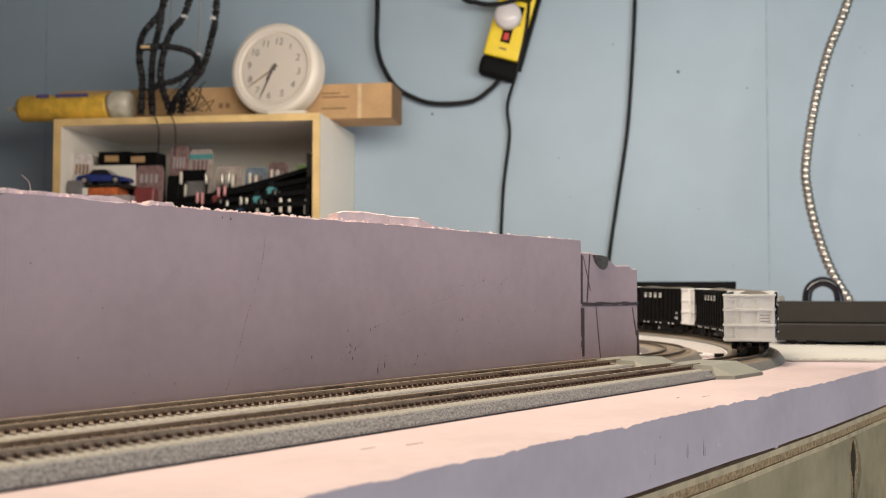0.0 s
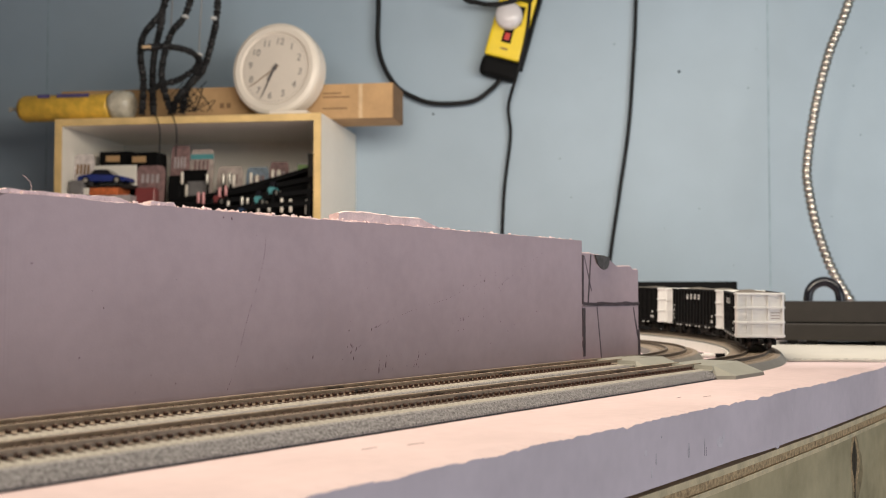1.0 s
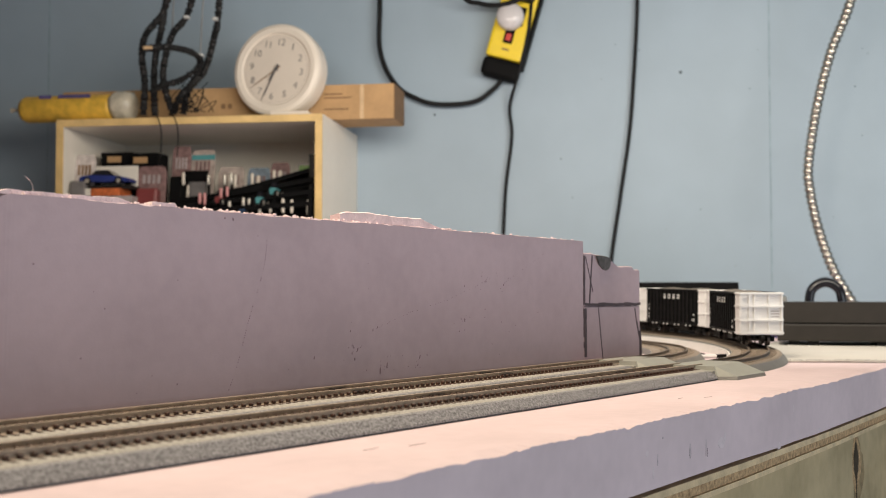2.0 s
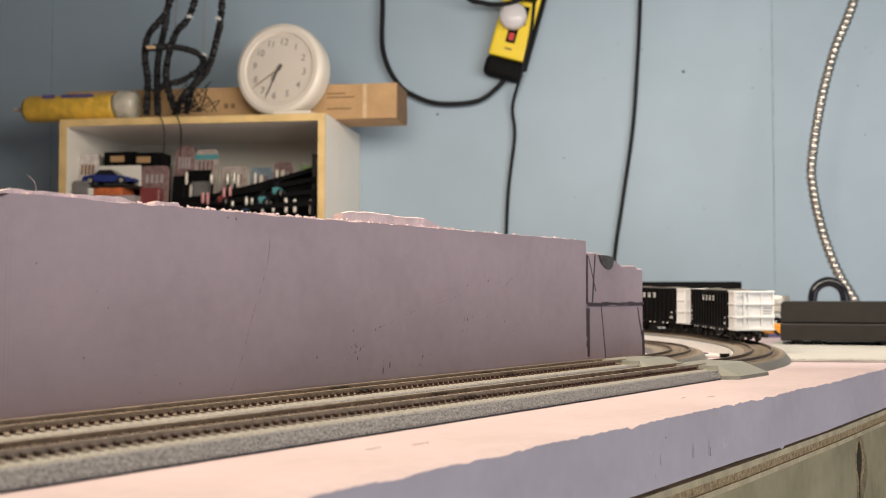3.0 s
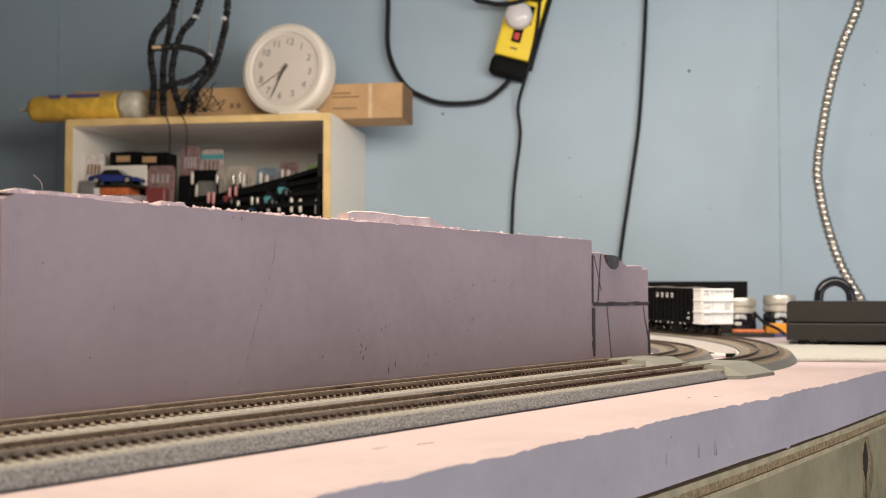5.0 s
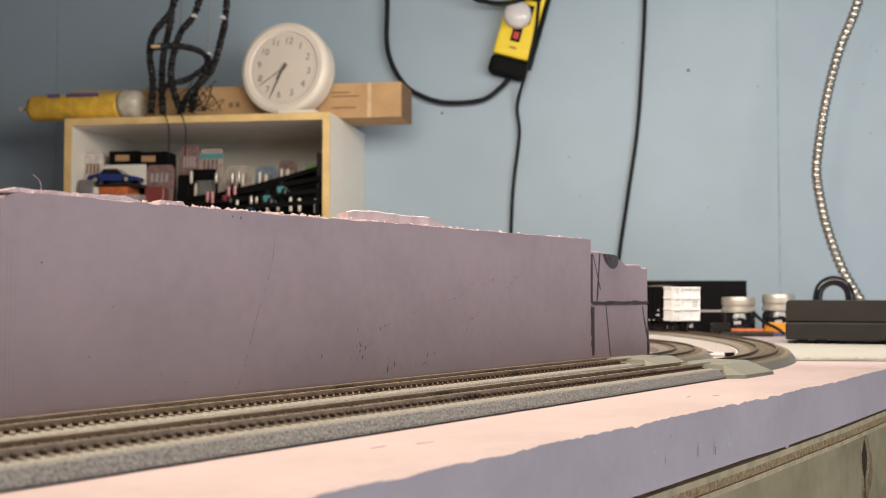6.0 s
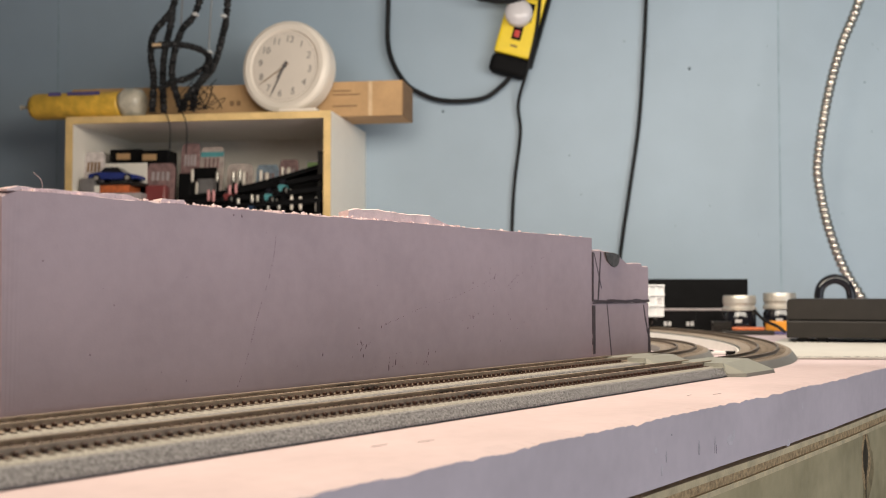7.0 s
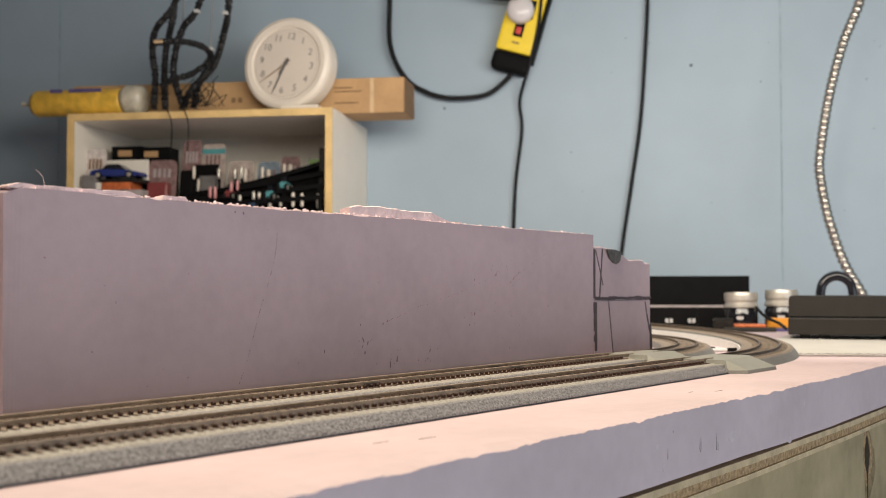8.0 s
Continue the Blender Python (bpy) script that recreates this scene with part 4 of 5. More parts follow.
def clock():
    """A round table clock, leaning over to one side on its foot."""
    c = thing("table_clock", wpose(-0.514, 1.688, SHZ) @ Matrix.Rotation(radians(-4), 4, "X"), "round ivory table clock on a white foot", "clock")
    turn = Matrix.Translation((0, 0, 0.0745)) @ Matrix.Rotation(radians(-9), 4, "Z") @ Matrix.Rotation(radians(10), 4, "Y") @ Matrix.Rotation(math.pi / 2, 4, "X")
    b = lathe([(0.066, -0.030), (0.0715, -0.026), (0.0735, -0.006), (0.0735, 0.004), (0.0715, 0.009), (0.066, 0.0115), (0.0585, 0.0105), (0.0565, 0.0075)], 64)
    b.transform(turn)
    part("rim", b, CLOCK_WHITE, c, smooth=False)
    b = lathe([(0.0563, 0.0060), (0.0563, 0.0078)], 48)
    b.transform(turn)
    part("dial", b, DIAL, c, "cream paper dial")
    for i in range(1, 13):
        a = radians(90 - 30 * i)
        cu = bpy.data.curves.new("numeral", "FONT")
        cu.body, cu.size, cu.align_x, cu.align_y, cu.extrude = str(i), 0.0150, "CENTER", "CENTER", 0.0001
        tmp = bpy.data.objects.new("tmp_text", cu)
        scene.collection.objects.link(tmp)
        me = bpy.data.meshes.new_from_object(tmp.evaluated_get(bpy.context.evaluated_depsgraph_get()))
        bpy.data.objects.remove(tmp)
        me.materials.clear()
        me.materials.append(NUMERAL_SOFT)
        ob = new("numeral", me)
        ob.parent = c
        ob.matrix_basis = turn @ Matrix.Translation((0.0430 * math.cos(a), 0.0430 * math.sin(a), 0.0080))
    for i in range(60):
        a = radians(6 * i)
        b = box(-0.0002, 0.0002, -0.0009, 0.0009, 0.0079, 0.0081)
        b.transform(turn @ Matrix.Rotation(a, 4, "Z") @ Matrix.Translation((0, 0.0525, 0)))
        part("minute_mark", b, NUMERAL, c)

    def hand(name, clockwise, length, w, z, mt):
        b = prism([(-w, -0.008), (w, -0.008), (w * 0.8, length * 0.8), (0, length), (-w * 0.8, length * 0.8)], z, z + 0.0005)
        b.transform(turn @ Matrix.Rotation(radians(-clockwise), 4, "Z"))
        part(name, b, mt, c)
    hand("minute_hand", 196, 0.053, 0.0012, 0.0095, NUMERAL)
    hand("hour_hand", 228, 0.052, 0.0008, 0.0088, CARD_DARK)
    hand("second_hand", 200, 0.022, 0.0022, 0.0103, NUMERAL)
    b = lathe([(0.0030, 0.0082), (0.0030, 0.0112)], 16)
    b.transform(turn)
    part("hub", b, NUMERAL, c)
    f = thing("clock_foot", wpose(-0.488, 1.672, SHZ), "white plastic foot under the round clock", "stand")
    part("plate", box(-0.030, 0.030, -0.010, 0.030, 0.0002, 0.0055, 0.002), CLOCK_WHITE, f)


clock()


def harness():
    """Braided black wiring looms hung over the shelf's top."""
    h = thing("wiring_harness", Matrix.Translation(U * -0.022), "braided black wiring looms hanging over the shelf", "wiring")

    def loom(points, r=0.0048):
        line = smooth_line([wp(u, d, z) for u, d, z in points], 44)
        part("loom", tube(line, lambda t: 1.08 * r * (1 + 0.06 * math.sin(t * 300) + 0.62 * wob(t * 60, r * 999, 3) + 0.15 * wob(t * 9, r * 99, 5)), 9), LOOM, h)
    loom([(-0.640, 1.66, 0.66), (-0.662, 1.66, 0.515), (-0.697, 1.66, 0.462), (-0.702, 1.66, 0.425), (-0.697, 1.66, 0.39), (-0.699, 1.66, 0.3375)])
    loom([(-0.650, 1.665, 0.66), (-0.668, 1.665, 0.50), (-0.682, 1.665, 0.43), (-0.684, 1.665, 0.38), (-0.682, 1.665, 0.3375)])
    loom([(-0.590, 1.655, 0.66), (-0.622, 1.655, 0.505), (-0.650, 1.655, 0.462), (-0.663, 1.655, 0.42), (-0.664, 1.655, 0.385), (-0.650, 1.66, 0.3375)])
    loom([(-0.572, 1.66, 0.66), (-0.578, 1.66, 0.50), (-0.585, 1.66, 0.455), (-0.600, 1.66, 0.405), (-0.625, 1.66, 0.375), (-0.635, 1.662, 0.3375)])
    loom([(-0.697, 1.655, 0.440), (-0.66, 1.652, 0.441), (-0.625, 1.65, 0.434), (-0.605, 1.65, 0.422), (-0.606, 1.65, 0.408), (-0.635, 1.65, 0.388), (-0.664, 1.652, 0.382), (-0.685, 1.655, 0.372)], 0.0042)
    loom([(-0.603, 1.652, 0.418), (-0.612, 1.652, 0.39), (-0.640, 1.655, 0.360), (-0.648, 1.658, 0.3375)], 0.0046)
    for k in range(16):
        rng = random.Random(k)
        u = -0.64 + 0.05 * rng.random()
        part("thin_wire", tube(smooth_line([wp(u, 1.655, 0.338 + 0.05 * rng.random()), wp(u + 0.03 * rng.uniform(-1, 1), 1.65, 0.355), wp(u + 0.03 * rng.uniform(-1, 1), 1.652, 0.338)], 8), 0.0007, 5), RUBBER, h)
    for u in (-0.672, -0.645):
        part("thin_wire", tube(smooth_line([wp(u - 0.01, 1.654, 0.337), wp(u, 1.650, 0.332), wp(u + 0.006, 1.652, 0.31), wp(u + 0.002, 1.66, 0.27)], 8), 0.0010, 5), RUBBER, h)
    for u, top in ((-0.655, 0.52), (-0.608, 0.50)):
        part("hanging_wire", tube(smooth_line([wp(u + 0.01, 1.67, 0.66), wp(u, 1.67, top), wp(u - 0.001, 1.665, 0.435)], 10), 0.0011, 6), STEEL_WIRE, h, "thin grey wire")
    for u, z, w in ((-0.688, 0.4405, 0.0075), (-0.604, 0.4265, 0.0035), (-0.627, 0.4865, 0.0035), (-0.581, 0.482, 0.0035)):
        part("tie_band", box(-w, w, -0.006, 0.006, -0.0025, 0.0025, 0.001), LETTER if w < 0.004 else TAPE, h, "pale cable tie").matrix_basis = wpose(u, 1.654, z)


LOOM = mat("braided_sleeve", (0.014, 0.014, 0.015), 0.5, vary=0.5, scale=900, bump=1.0, bump_scale=900)
STEEL_WIRE = mat("grey_wire", (0.30, 0.30, 0.30), 0.4, 0.4)
harness()


CARD_ROSE = mat("rose_card", (0.26, 0.16, 0.155), 0.4, vary=0.35, scale=120)
CARD_BLUE = mat("blue_grey_card", (0.22, 0.28, 0.34), 0.4, vary=0.35, scale=120)
CARD_CLEAR = mat("clear_pack_card", (0.50, 0.42, 0.38), 0.3, vary=0.25, scale=90)
CARD_WHITE = mat("white_card", (0.66, 0.60, 0.58), 0.4, vary=0.25, scale=120)


def toy_car(name, m, paint, label, length=0.070):
    """A small die-cast car: body, glass house and four wheels."""
    c = thing(name, m, label, "toy car", "die-cast toy cars")
    L, W = length / 2, length * 0.21
    b = bmesh.new()
    prof = [(-1, 0.16), (-0.97, 0.50), (-0.55, 0.60), (0.45, 0.54), (0.95, 0.40), (1, 0.16)]
    for s in (-1, 1):
        for x, z in prof:
            b.verts.new((x * L, s * W, z * 0.026))
    b.verts.ensure_lookup_table()
    n = len(prof)
    b.faces.new(b.verts[:n])
    b.faces.new(b.verts[n:][::-1])
    for i in range(n):
        b.faces.new((b.verts[i], b.verts[(i + 1) % n], b.verts[n + (i + 1) % n], b.verts[n + i]))
    bmesh.ops.recalc_face_normals(b, faces=b.faces[:])
    bmesh.ops.bevel(b, geom=b.edges[:], offset=0.0015, segments=2, affect="EDGES")
    part("body", b, paint, c)
    b = bmesh.new()
    lo = [(-0.55, -0.85), (0.42, -0.85), (0.42, 0.85), (-0.55, 0.85)]
    hi = [(-0.36, -0.62), (0.12, -0.62), (0.12, 0.62), (-0.36, 0.62)]
    r0, r1 = [b.verts.new((x * L, y * W, 0.0145)) for x, y in lo], [b.verts.new((x * L, y * W, 0.0235)) for x, y in hi]
    b.faces.new(r1)
    b.faces.new(r0[::-1])
    for k in range(4):
        b.faces.new((r0[k], r0[(k + 1) % 4], r1[(k + 1) % 4], r1[k]))
    part("cabin", b, INK_JAR, c, "dark glazed cabin")
    for x in (-0.62, 0.62):
        for s in (-1, 1):
            w = lathe([(0.0025, -0.0022), (0.0058, -0.0022), (0.0058, 0.0022), (0.0042, 0.0024), (0.0020, 0.0016)], 16)
            w.transform(Matrix.Translation((x * L, s * W, 0.0058)) @ Matrix.Rotation(s * math.pi / -2, 4, "X"))
            wh = part("wheel", w, RUBBER, c)
            r = lathe([(0.0036, 0.0018), (0.0036, 0.0026), (0.001, 0.0030)], 12)
            r.transform(Matrix.Translation((x * L, s * W, 0.0058)) @ Matrix.Rotation(s * math.pi / -2, 4, "X"))
            part("rim", r, LID, wh)
    return c


def blister_pack(u, d, z, w, h, card, bubble, label, turn=0.0, lean=-8.0):
    """A carded toy: backing card with a round-topped hanging tab, and a clear bubble."""
    t = thing("blister_pack", wpose(u, d, z, turn) @ Matrix.Rotation(radians(lean), 4, "X"), label, "toy pack", "carded toys")
    pts = [(-w / 2, 0), (w / 2, 0), (w / 2, h * 0.86)] + [(w / 2 - w * 0.14 * (1 - math.cos(a)), h * 0.86 + h * 0.14 * math.sin(a)) for a in np.linspace(0.2, math.pi / 2, 5)]
    pts += [(-x, y) for x, y in pts[:2:-1]] + [(-w / 2, h * 0.86)]
    b = prism(pts, 0, 0.0012)
    b.transform(Matrix(((1, 0, 0, 0), (0, 0, 1, 0), (0, 1, 0, 0), (0, 0, 0, 1))))
    part("card", b, card, t)
    part("bubble", box(-w * 0.36, w * 0.36, -0.022, -0.0004, h * 0.06, h * 0.60, 0.004), bubble, t, "clear plastic bubble")
    for k in range(4):
        x = -w * 0.32 + k * w * 0.17
        part("print_bar", box(x, x + w * 0.10, -0.0006, -0.0001, h * 0.72, h * 0.86), CARD_DARK if card is CARD_WHITE else CARD_PALE if card is CARD_ROSE else CARD_ROSE, t, "printed bar")
    return t


def shelf_toys():
    z0 = 0.165

    def along(u):
        return -0.45 + (u + 0.45) * 1.14

    def toy_pose(u, d, z, turn=0.0):
        return wpose(along(u), d, z, turn)
    blister_pack(along(-0.790), 1.690, z0, 0.036, 0.119, CARD_WHITE, BLISTER, "carded toy with a rounded tab in clear plastic")
    blister_pack(along(-0.822), 1.70, z0, 0.026, 0.089, CARD_PALE, BLISTER, "small carded toy in clear plastic")
    blister_pack(along(-0.700), 1.72, z0, 0.048, 0.102, CARD_ROSE, CAR_RED, "red toy in a rose card pack", 4)
    teal = blister_pack(along(-0.640), 1.76, z0, 0.042, 0.133, CARD_CLEAR, BLISTER, "carded toy with a teal header in a clear pack", -3)
    part("teal_header", box(-0.0205, 0.0205, -0.0012, -0.0007, 0.116, 0.1245), CAR_TEAL, teal, "teal header strip")
    part("dark_tray", box(-0.020, 0.020, -0.024, -0.0225, 0.074, 0.092, 0.002), BLACK, teal, "dark inner tray")
    blister_pack(along(-0.668), 1.75, z0, 0.032, 0.139, CARD_ROSE, BLACK, "dark toy in a rose card pack", 3)
    for u, w, h, card, spots in ((-0.672, 0.040, 0.088, CARD_PALE, (-0.010,)), (-0.618, 0.044, 0.104, CARD_CLEAR, (0.004, 0.014)), (-0.571, 0.038, 0.102, CARD_BLUE, (0.006,)), (-0.535, 0.032, 0.110, CARD_ROSE, (0.006,))):
        pack = blister_pack(u, 1.765, z0, w, h, card, BLISTER, "carded toy in clear plastic behind the racks", 2)
        # highlights on the packed toys' wheels, built as white capsules
        for x in spots:
            b = lathe([(0.0012, -0.011), (0.0030, -0.009), (0.0034, 0.0), (0.0030, 0.009), (0.0012, 0.011)], 12)
            b.transform(Matrix.Translation((x, -0.0235, h - 0.030)))
            part("wheel_glint", b, CLOCK_WHITE, pack, "white highlight on a packed toy wheel, modelled as a capsule", smooth=True)
    t = thing("green_box", toy_pose(-0.478, 1.76, z0), "small box with a green printed label", "box")
    part("carton", box(-0.018, 0.020, 0, 0.03, 0, 0.104, 0.001), CARD_PALE, t)
    part("green_label", box(-0.017, 0.019, -0.0008, 0, 0.086, 0.101), CAR_GREEN, t, "green label")
    t = thing("dark_box", toy_pose(-0.452, 1.70, z0), "dark grey box standing at the shelf's end", "box")
    part("carton", box(-0.014, 0.005, 0, 0.06, 0, 0.112, 0.001), BLACKBOX, t)
    for u, z, nm in ((-0.762, 0.112, "case"), (-0.722, 0.110, "case")):
        t = thing("black_toy_case", toy_pose(u, 1.755, z0), "black display case with a pale sticker", "case", "toy cases")
        part("case", box(-0.030, 0.026, 0, 0.04, 0, z + 0.016, 0.002), BLACK, t)
        part("sticker", box(-0.018, 0.006, -0.0008, 0, z - 0.001, z + 0.009), CARD if u < -0.7 else CARD_PALE, t, "pale sticker")
    # front row: a stack of boxes carries the blue car
    t = thing("toy_box_stack", toy_pose(-0.755, 1.675, z0 + 0.037), "small stacked boxes in orange and white", "boxes")
    part("lower_box", box(-0.045, 0.050, 0.005, 0.05, -0.037, 0.012, 0.001), CARD_PALE, t)
    part("upper_box", box(-0.018, 0.030, 0.004, 0.05, 0.0122, 0.024, 0.001), ORANGE_RED, t, "orange-red box")
    part("white_box", box(-0.042, -0.019, 0.004, 0.05, 0.0122, 0.0240, 0.001), SHELF_WHITE, t, "white box")
    part("clear_case", box(-0.038, 0.044, 0.012, 0.05, 0.0242, 0.0300, 0.001), BLACKBOX, t, "dark tray")
    part("case_back", box(-0.036, 0.042, 0.046, 0.049, 0.0302, 0.0640, 0.001), SHELF_WHITE, t, "white back card")
    toy_car("blue_toy_car", toy_pose(-0.754, 1.70, z0 + 0.0673), CAR_BLUE, "dark blue die-cast car on a dark tray", 0.084)
    # sloping black racks with cars seen end on
    for k, (za, zb, d) in enumerate(((0.196, 0.250, 1.715), (0.196, 0.228, 1.690), (0.186, 0.206, 1.668), (0.176, 0.188, 1.664))):
        t = thing("display_rack", Matrix.Identity(4), "sloping black display rack for toy cars", "rack", "display racks")
        n = 8
        pts = [(-0.69 + 0.24 * i / n, 0.010 + za + (zb - za) * (i / n) ** 1.3) for i in range(n + 1)]
        b = bmesh.new()
        rows = [[b.verts.new(wp(u, dd, zz)) for dd, zz in ((d, z - 0.004), (d + 0.022, z - 0.004), (d + 0.022, z + 0.001), (d + 0.002, z + 0.001), (d, z + 0.003))] for u, z in pts]
        for r0, r1 in zip(rows, rows[1:]):
            for q in range(5):
                b.faces.new((r0[q], r0[(q + 1) % 5], r1[(q + 1) % 5], r1[q]))
        b.faces.new(rows[0])
        b.faces.new(rows[-1][::-1])
        bmesh.ops.recalc_face_normals(b, faces=b.faces[:])
        part("rail", b, BLACK, t)
        part("support", box(-0.006, 0.0, 0.0, 0.02, z0, zb + 0.006), BLACK, t).matrix_basis = toy_pose(-0.452, d, 0)
        part("support", box(-0.002, 0.004, 0.0, 0.02, z0, max(z0 + 0.001, za + 0.006)), BLACK, t).matrix_basis = wpose(-0.688, d, 0)
    t = thing("rack_stand", wpose(0, 1.742, 0), "black stand board behind the toy car racks", "rack")
    b = prism([(-0.700, z0), (-0.4475, z0), (-0.4475, 0.262), (-0.50, 0.243), (-0.58, 0.220), (-0.64, 0.204), (-0.700, 0.196)], 0, 0.004)
    b.transform(Matrix(((1, 0, 0, 0), (0, 0, 1, 0), (0, 1, 0, 0), (0, 0, 0, 1))))
    part("board", b, BLACK, t)
    # glints on the racked toys, modelled as small pale solid capsules
    rows = ((-0.623, 0.206, 0.0096, CAR_PINK), (-0.597, 0.215, 0.0079, CAR_PINK), (-0.587, 0.217, 0.0079, CAR_PINK), (-0.583, 0.196, 0.0061, LID), (-0.561, 0.201, 0.007, LID), (-0.552, 0.201, 0.0053, LID), (-0.535, 0.19, 0.0079, LID), (-0.518, 0.189, 0.0061, LID), (-0.498, 0.194, 0.0114, CLOCK_WHITE), (-0.484, 0.193, 0.0105, CLOCK_WHITE), (-0.459, 0.191, 0.0114, LID), (-0.615, 0.242, 0.0096, LID), (-0.604, 0.244, 0.0105, LID), (-0.569, 0.242, 0.0105, CLOCK_WHITE), (-0.533, 0.248, 0.0088, CLOCK_WHITE), (-0.684, 0.245, 0.0105, CLOCK_WHITE), (-0.642, 0.243, 0.0088, LID), (-0.631, 0.207, 0.0088, CAR_PINK))
    for u, z, h, paint in rows:
        w = thing("toy_capsule", wpose(u, 1.668 if z < 0.24 else 1.735, 0), "pale glint on a racked toy, modelled as a capsule", "toy", "upright toys on the racks")
        b = lathe([(0.0008, -h), (0.0020, -h * 0.9), (0.0025, -h * 0.7), (0.0025, h * 0.7), (0.0020, h * 0.9), (0.0008, h)], 14)
        b.transform(Matrix.Translation((0, 0, z)))
        part("shell", b, paint, w, smooth=True)
        part("peg", box(-0.0016, 0.0016, 0.0012, 0.0050, z0, z + h * 0.5), BLACK, w, "black peg added to hold the glint capsule")
    for k, (u, z, paint) in enumerate(((-0.600, 0.196, CAR_RED), (-0.534, 0.194, CAR_TEAL), (-0.513, 0.208, CAR_TEAL), (-0.560, 0.176, BLUE_DARK))):
        d = 1.676 - 0.003 * (k % 2)
        ob = toy_car("small_toy_car", wpose(u, d, z - 0.001, 84), paint, "small die-cast car parked nose out on a black rack", 0.026)
        part("peg", box(-0.004, 0.004, -0.003, 0.003, -(z - 0.001 - z0), 0.0030), BLACK, ob, "black peg holding the car")


shelf_toys()


# ---- on the wall ----
def power_strip():
    p = thing("power_strip", wpose(-0.188, 1.868, 0.424) @ Matrix.Rotation(radians(16), 4, "Y"), "yellow and black power strip hung on the wall", "power strip")
    part("body", box(-0.031, 0.031, 0, 0.030, 0.030, 0.30, 0.005), YELLOW, p)
    part("end_cap", box(-0.0325, 0.0325, -0.002, 0.031, -0.004, 0.0298, 0.0115, seg=4), BLACK, p, "black end cap")
    part("side_rail", box(0.0312, 0.0365, 0.004, 0.031, 0.02, 0.30, 0.0015), BLACK, p, "black side rail")
    sw = part("switch_frame", box(-0.008, 0.008, -0.002, 0.0, 0.056, 0.082, 0.001), BLACK, p)
    part("rocker", box(-0.0045, 0.0045, -0.0055, -0.0021, 0.060, 0.072, 0.001), RED, sw, "red rocker switch")
    part("print_bar", box(-0.006, 0.006, -0.0006, -0.0001, 0.044, 0.047), CARD_DARK, p, "dark printed bar")
    for z in (0.105, 0.150, 0.195, 0.24):
        s = part("socket", box(-0.017, 0.017, -0.001, 0.0, z - 0.016, z + 0.016, 0.0005), BLACK, p, "black socket face")
    b = lathe([(0.0215, 0), (0.0225, 0.004), (0.0225, 0.018), (0.019, 0.0235), (0.006, 0.0255)], 36)
    b.transform(Matrix.Translation((-0.005, -0.0012, 0.098)) @ Matrix.Rotation(math.pi / 2, 4, "X"))
    part("white_plug", b, PLUG, p, "round white plug", smooth=True)
    part("black_plug", box(-0.016, 0.026, -0.030, -0.0012, 0.128, 0.165, 0.006), RUBBER, p)


power_strip()


def cord(name, points, r, label):
    ob = part(name, tube(smooth_line([wp(*q) for q in points], 14), r, 10), RUBBER, smooth=True)
    return tagged(ob, label, "cord", "cords on the wall")


cord("hanging_cable", [(-0.397, 1.885, 1.0), (-0.395, 1.885, 0.70), (-0.393, 1.885, 0.562), (-0.392, 1.885, 0.475), (-0.366, 1.885, 0.418), (-0.329, 1.885, 0.392), (-0.288, 1.885, 0.381), (-0.230, 1.885, 0.384), (-0.198, 1.885, 0.404), (-0.181, 1.882, 0.422)], 0.0042, "thick black power cord looping down from the ceiling")
cord("hanging_cable", [(-0.128, 1.872, 0.60), (-0.136, 1.866, 0.50), (-0.153, 1.872, 0.43), (-0.170, 1.888, 0.375), (-0.167, 1.892, 0.324), (-0.178, 1.892, 0.23), (-0.184, 1.892, 0.10), (-0.19, 1.892, 0.001)], 0.0029, "thin black cord hanging from the power strip")
cord("hanging_cable", [(0.052, 1.892, 1.0), (0.046, 1.892, 0.70), (0.043, 1.892, 0.544), (0.037, 1.892, 0.43), (0.029, 1.892, 0.329), (0.013, 1.892, 0.22), (-0.003, 1.892, 0.11), (-0.01, 1.892, 0.001)], 0.0031, "thin black cord hanging straight down the wall")
cord("hanging_cable", [(-0.262, 1.85, 0.66), (-0.245, 1.848, 0.560), (-0.215, 1.846, 0.541), (-0.180, 1.844, 0.537), (-0.150, 1.842, 0.545), (-0.140, 1.838, 0.56)], 0.0042, "black cord drooping to the power strip's plug")


def conduit():
    """Flexible steel conduit: a tube of rounded turns."""
    line = smooth_line([wp(*q) for q in ((0.43, 1.75, 0.78), (0.392, 1.75, 0.62), (0.352, 1.75, 0.489), (0.326, 1.75, 0.423), (0.305, 1.75, 0.344), (0.291, 1.75, 0.256), (0.292, 1.75, 0.218), (0.303, 1.75, 0.160), (0.324, 1.75, 0.096), (0.351, 1.75, 0.047), (0.375, 1.75, 0.008))], 60)
    run, total = [0.0], 0.0
    for a, c in zip(line, line[1:]):
        total += (c - a).length
        run.append(total)
    n = 980
    even = []
    k = 0
    for i in range(n + 1):
        s = total * i / n
        while k < len(run) - 2 and run[k + 1] < s:
            k += 1
        f = (s - run[k]) / max(1e-9, run[k + 1] - run[k])
        even.append(line[k].lerp(line[k + 1], min(1, f)))
    b = tube(even, lambda t: 0.0056 + 0.0026 * abs(math.sin(math.pi * t * total / 0.0092)) ** 0.7, 14)
    ob = part("flexible_conduit", b, CHROME, smooth=True)
    tagged(ob, "bright flexible steel conduit hanging down the wall", "conduit")


conduit()


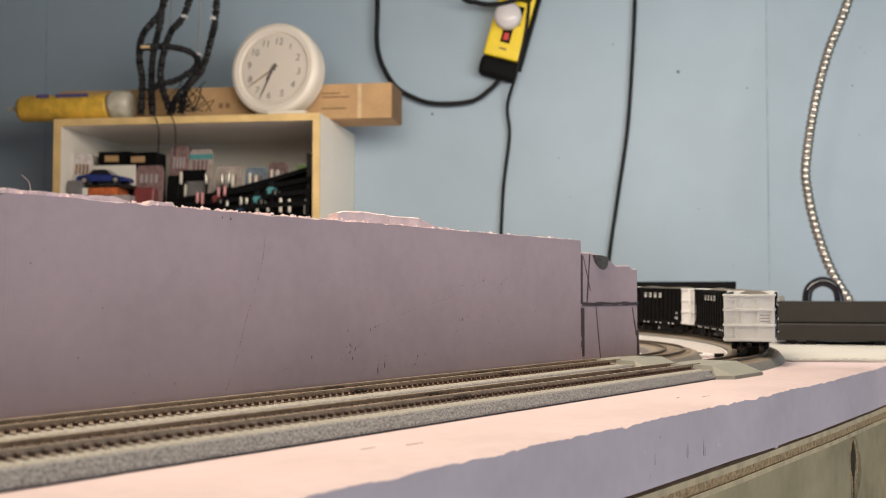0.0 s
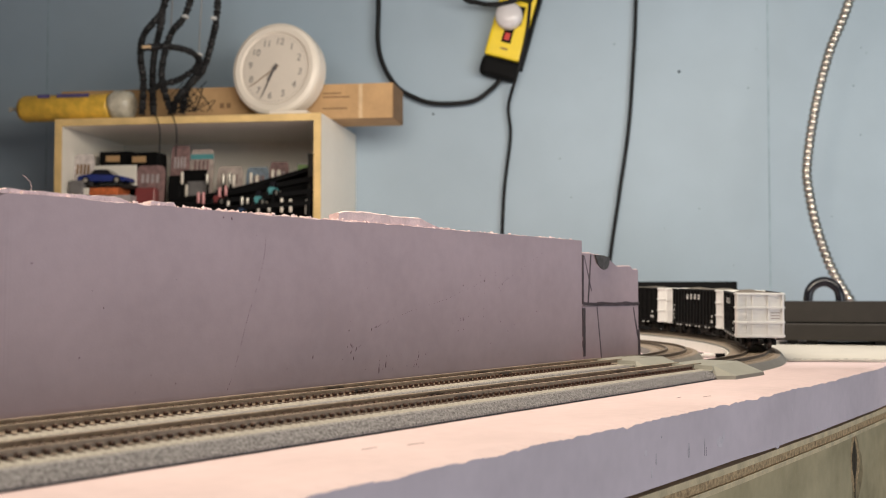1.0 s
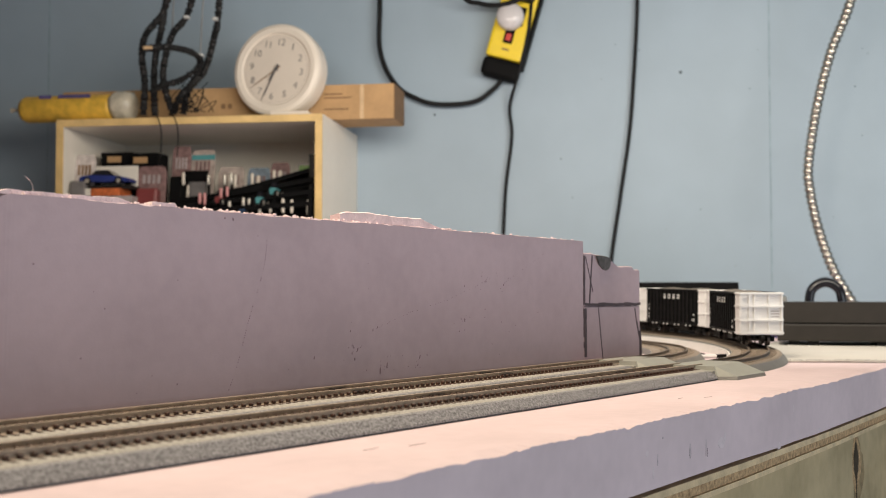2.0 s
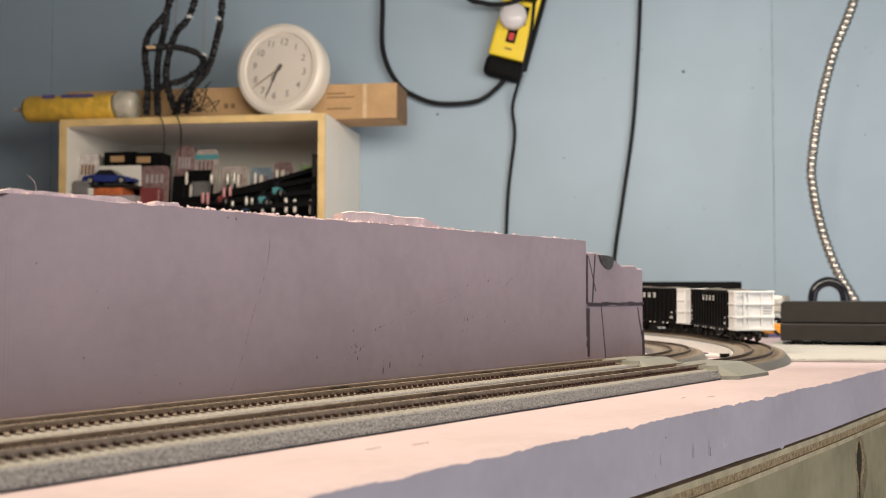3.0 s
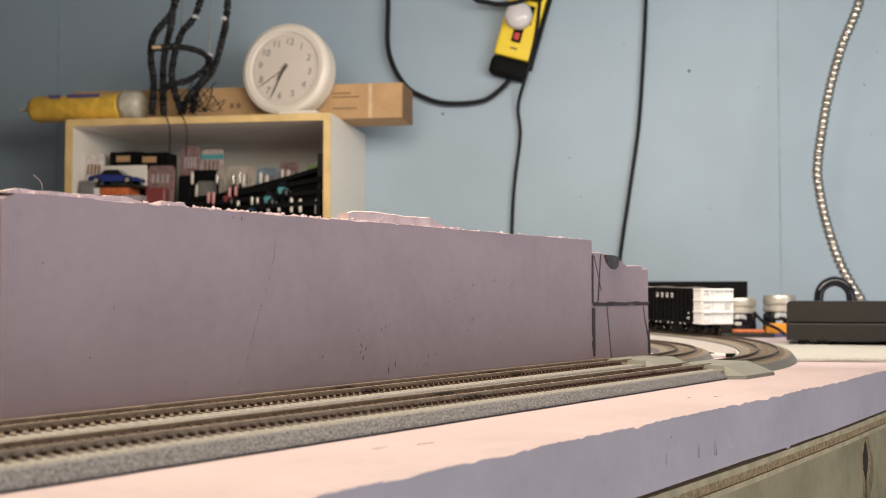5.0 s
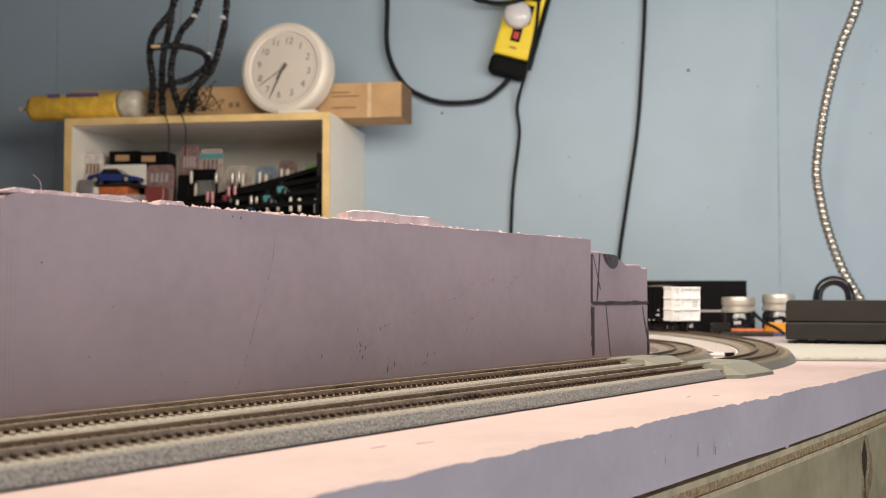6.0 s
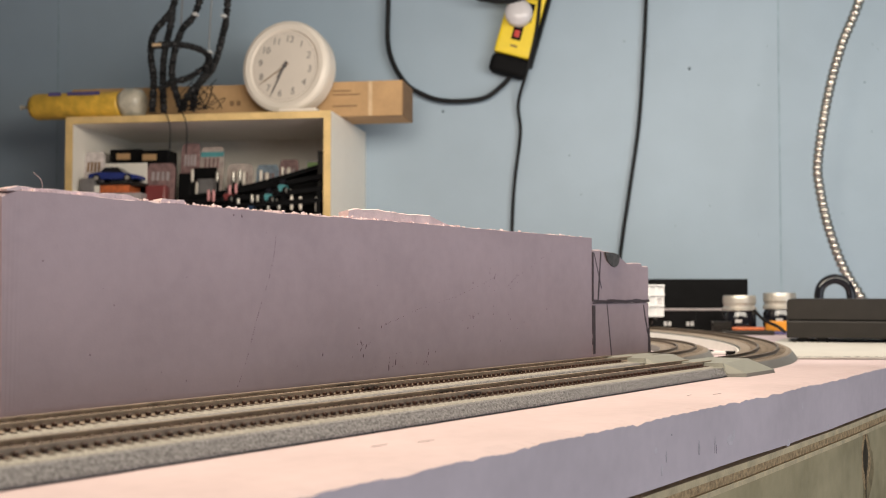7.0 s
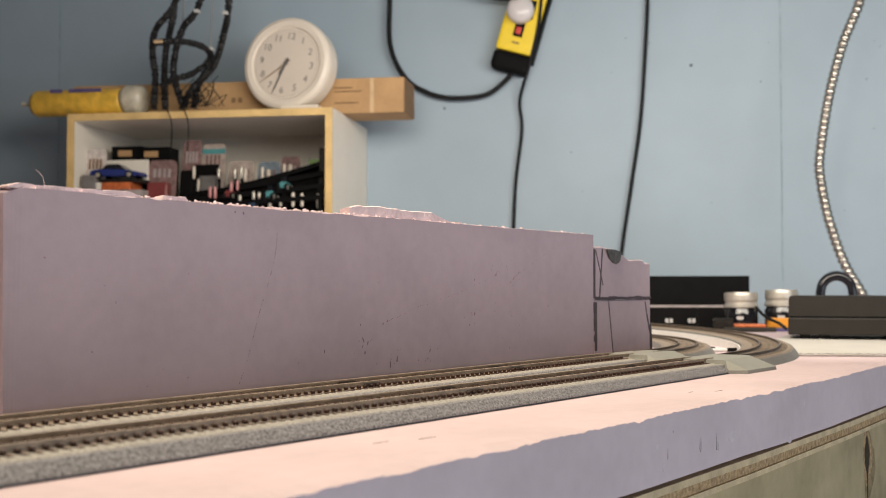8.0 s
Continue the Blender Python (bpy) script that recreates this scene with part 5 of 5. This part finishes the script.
def wall_details():
    for u in (-1.006, 0.256):
        ob = part("wall_seam", box(u - 0.0011, u + 0.0011, WALL_D - 0.0006, WALL_D - 0.0001, -0.2, 1.5), BLUE_SEAM)
        ob.matrix_world = wpose(0, 0, 0)
        tagged(ob, "faint vertical joint in the painted wall", "joint", kind="structure")
    rng = random.Random(5)
    b = bmesh.new()
    for u, z, r in [(0.113, 0.427, 0.0027), (-0.30, 0.366, 0.0022)] + [(rng.uniform(-0.1, 0.42), rng.uniform(0.1, 0.5), rng.uniform(0.0006, 0.0014)) for _ in range(16)]:
        c = lathe([(r, 0), (r * 0.7, 0.0012)], 10)
        c.transform(wpose(u, WALL_D - 0.0001, z) @ Matrix.Rotation(math.pi / 2, 4, "X"))
        join(b, c)
    ob = part("wall_specks", b, SPECK)
    tagged(ob, "small dark nail heads and specks on the wall", "specks", kind="stuff")


SPECK = mat("dark_speck", (0.08, 0.11, 0.13), 0.6)
BLUE_SEAM = mat("dark_blue_joint", (0.325, 0.432, 0.50), 0.7, vary=0.2, scale=60)
wall_details()


def board_details():
    """Knots, dents and smudges on the front of the table, hairs and crumbs on the foam."""
    t = bpy.data.objects["train_table"]
    rng = random.Random(4)
    y = FRONT + 0.0100 + 0.05 * 0.265 ** 1.5
    for k, (w, lo, hi, mt) in enumerate(((0.0440, -0.104, -0.0475, PLY_DARK), (0.0260, -0.092, -0.0480, PLY_CORE), (0.0130, -0.084, -0.0530, KNOT), (0.0022, -0.118, -0.0470, KNOT))):
        n = 12
        zs = [lo + (hi - lo) * i / n for i in range(n + 1)]
        prof = [w * 0.5 * math.sin(math.pi * (i + 0.2) / (n + 0.4)) ** 0.8 * (1 + 0.25 * wob(i, k + 60, 0.6)) for i in range(n + 1)]
        b = prism([(0.885 + p, z) for p, z in zip(prof, zs)] + [(0.885 - p, z) for p, z in zip(prof[::-1], zs[::-1])], 0.0, 0.0010)
        b.transform(Matrix.Translation((0, y - 0.00012 * k + 0.0008, 0)) @ Matrix.Rotation(math.pi / 2, 4, "X"))
        part("knot" if mt is KNOT else "knot_ring", b, mt, t, "dark split knot" if mt is KNOT else "brown ring round the knot")
    board = bpy.data.objects["foam_base_board"]
    for x, z, w, h, mt in ((0.4895, -0.0184, 0.0009, 0.0060, FOAM_DENT), (0.5274, -0.0187, 0.0024, 0.0080, FOAM_DENT), (0.5477, -0.0165, 0.0008, 0.0160, FOAM_DENT), (0.5500, -0.0215, 0.0006, 0.0060, INK_FAINT), (0.4850, -0.0243, 0.0018, 0.0060, FOAM_RUB), (0.4780, -0.0150, 0.0030, 0.0030, FOAM_RUB), (0.5690, -0.0196, 0.0090, 0.0060, FOAM_RUB), (0.5740, -0.0170, 0.0030, 0.0050, FOAM_RUB), (0.6900, -0.0110, 0.0020, 0.0060, FOAM_RUB), (0.6610, -0.0315, 0.0060, 0.0040, FOAM_RUB), (0.7450, -0.0300, 0.0050, 0.0030, FOAM_RUB), (0.4950, -0.0095, 0.0012, 0.0012, FOAM_DENT)):
        y = front_line(x) + 0.001 * (-z / 0.0322) + 0.00012
        pts = [(w * 0.5 * math.cos(a) * (1 + 0.4 * wob(a, x * 90, 1)), h * 0.5 * math.sin(a) * (1 + 0.3 * wob(a, x * 70, 1))) for a in np.linspace(0, 2 * math.pi, 13)[:-1]]
        b = prism(pts, -0.0006, 0.0006)
        b.transform(Matrix.Translation((x, y + 0.0004, z)) @ Matrix.Rotation(math.pi / 2, 4, "X"))
        part("dent" if mt is FOAM_DENT else "rub_mark", b, mt, board, "grey dent" if mt is FOAM_DENT else "pale rubbed spot")
    hairs = thing("foam_hairs", Matrix.Translation((0, 0, Z0)), "fine hairs and scratches on the foam top", "hairs", kind="stuff")
    for x, y in ((0.325, 0.262), (0.345, 0.256), (0.585, 0.250), (0.60, 0.241)):
        a = rng.uniform(-0.6, 0.6)
        part("hair", tube(smooth_line([(x, y, 0.0004), (x + 0.004 * math.cos(a), y + 0.004 * math.sin(a), 0.0006), (x + 0.009 * math.cos(a + 0.4), y + 0.008 * math.sin(a + 0.3), 0.0004)], 5), 0.00010, 5), INK_FAINT, hairs)
    tagged(part("foam_fibre", tube(smooth_line([(0.2845, 0.408, Z0 + 0.096), (0.2872, 0.408, Z0 + 0.1005), (0.2865, 0.408, Z0 + 0.104), (0.2832, 0.408, Z0 + 0.1065)], 8), 0.00009, 5), FOAM_TORN), "fine pale fibre sticking up from the slab", "fibre")


board_details()


# ---- what moves ----
def motions():
    start, speed = radians(-71.7), radians(7.06)
    for i, car in enumerate(cars):
        walk(car, [(0.5 * k, car_pose(start + speed * 0.5 * k + radians(0.107) * (0.5 * k) ** 2 + i * PITCH / RC)) for k in range(17)])


motions()
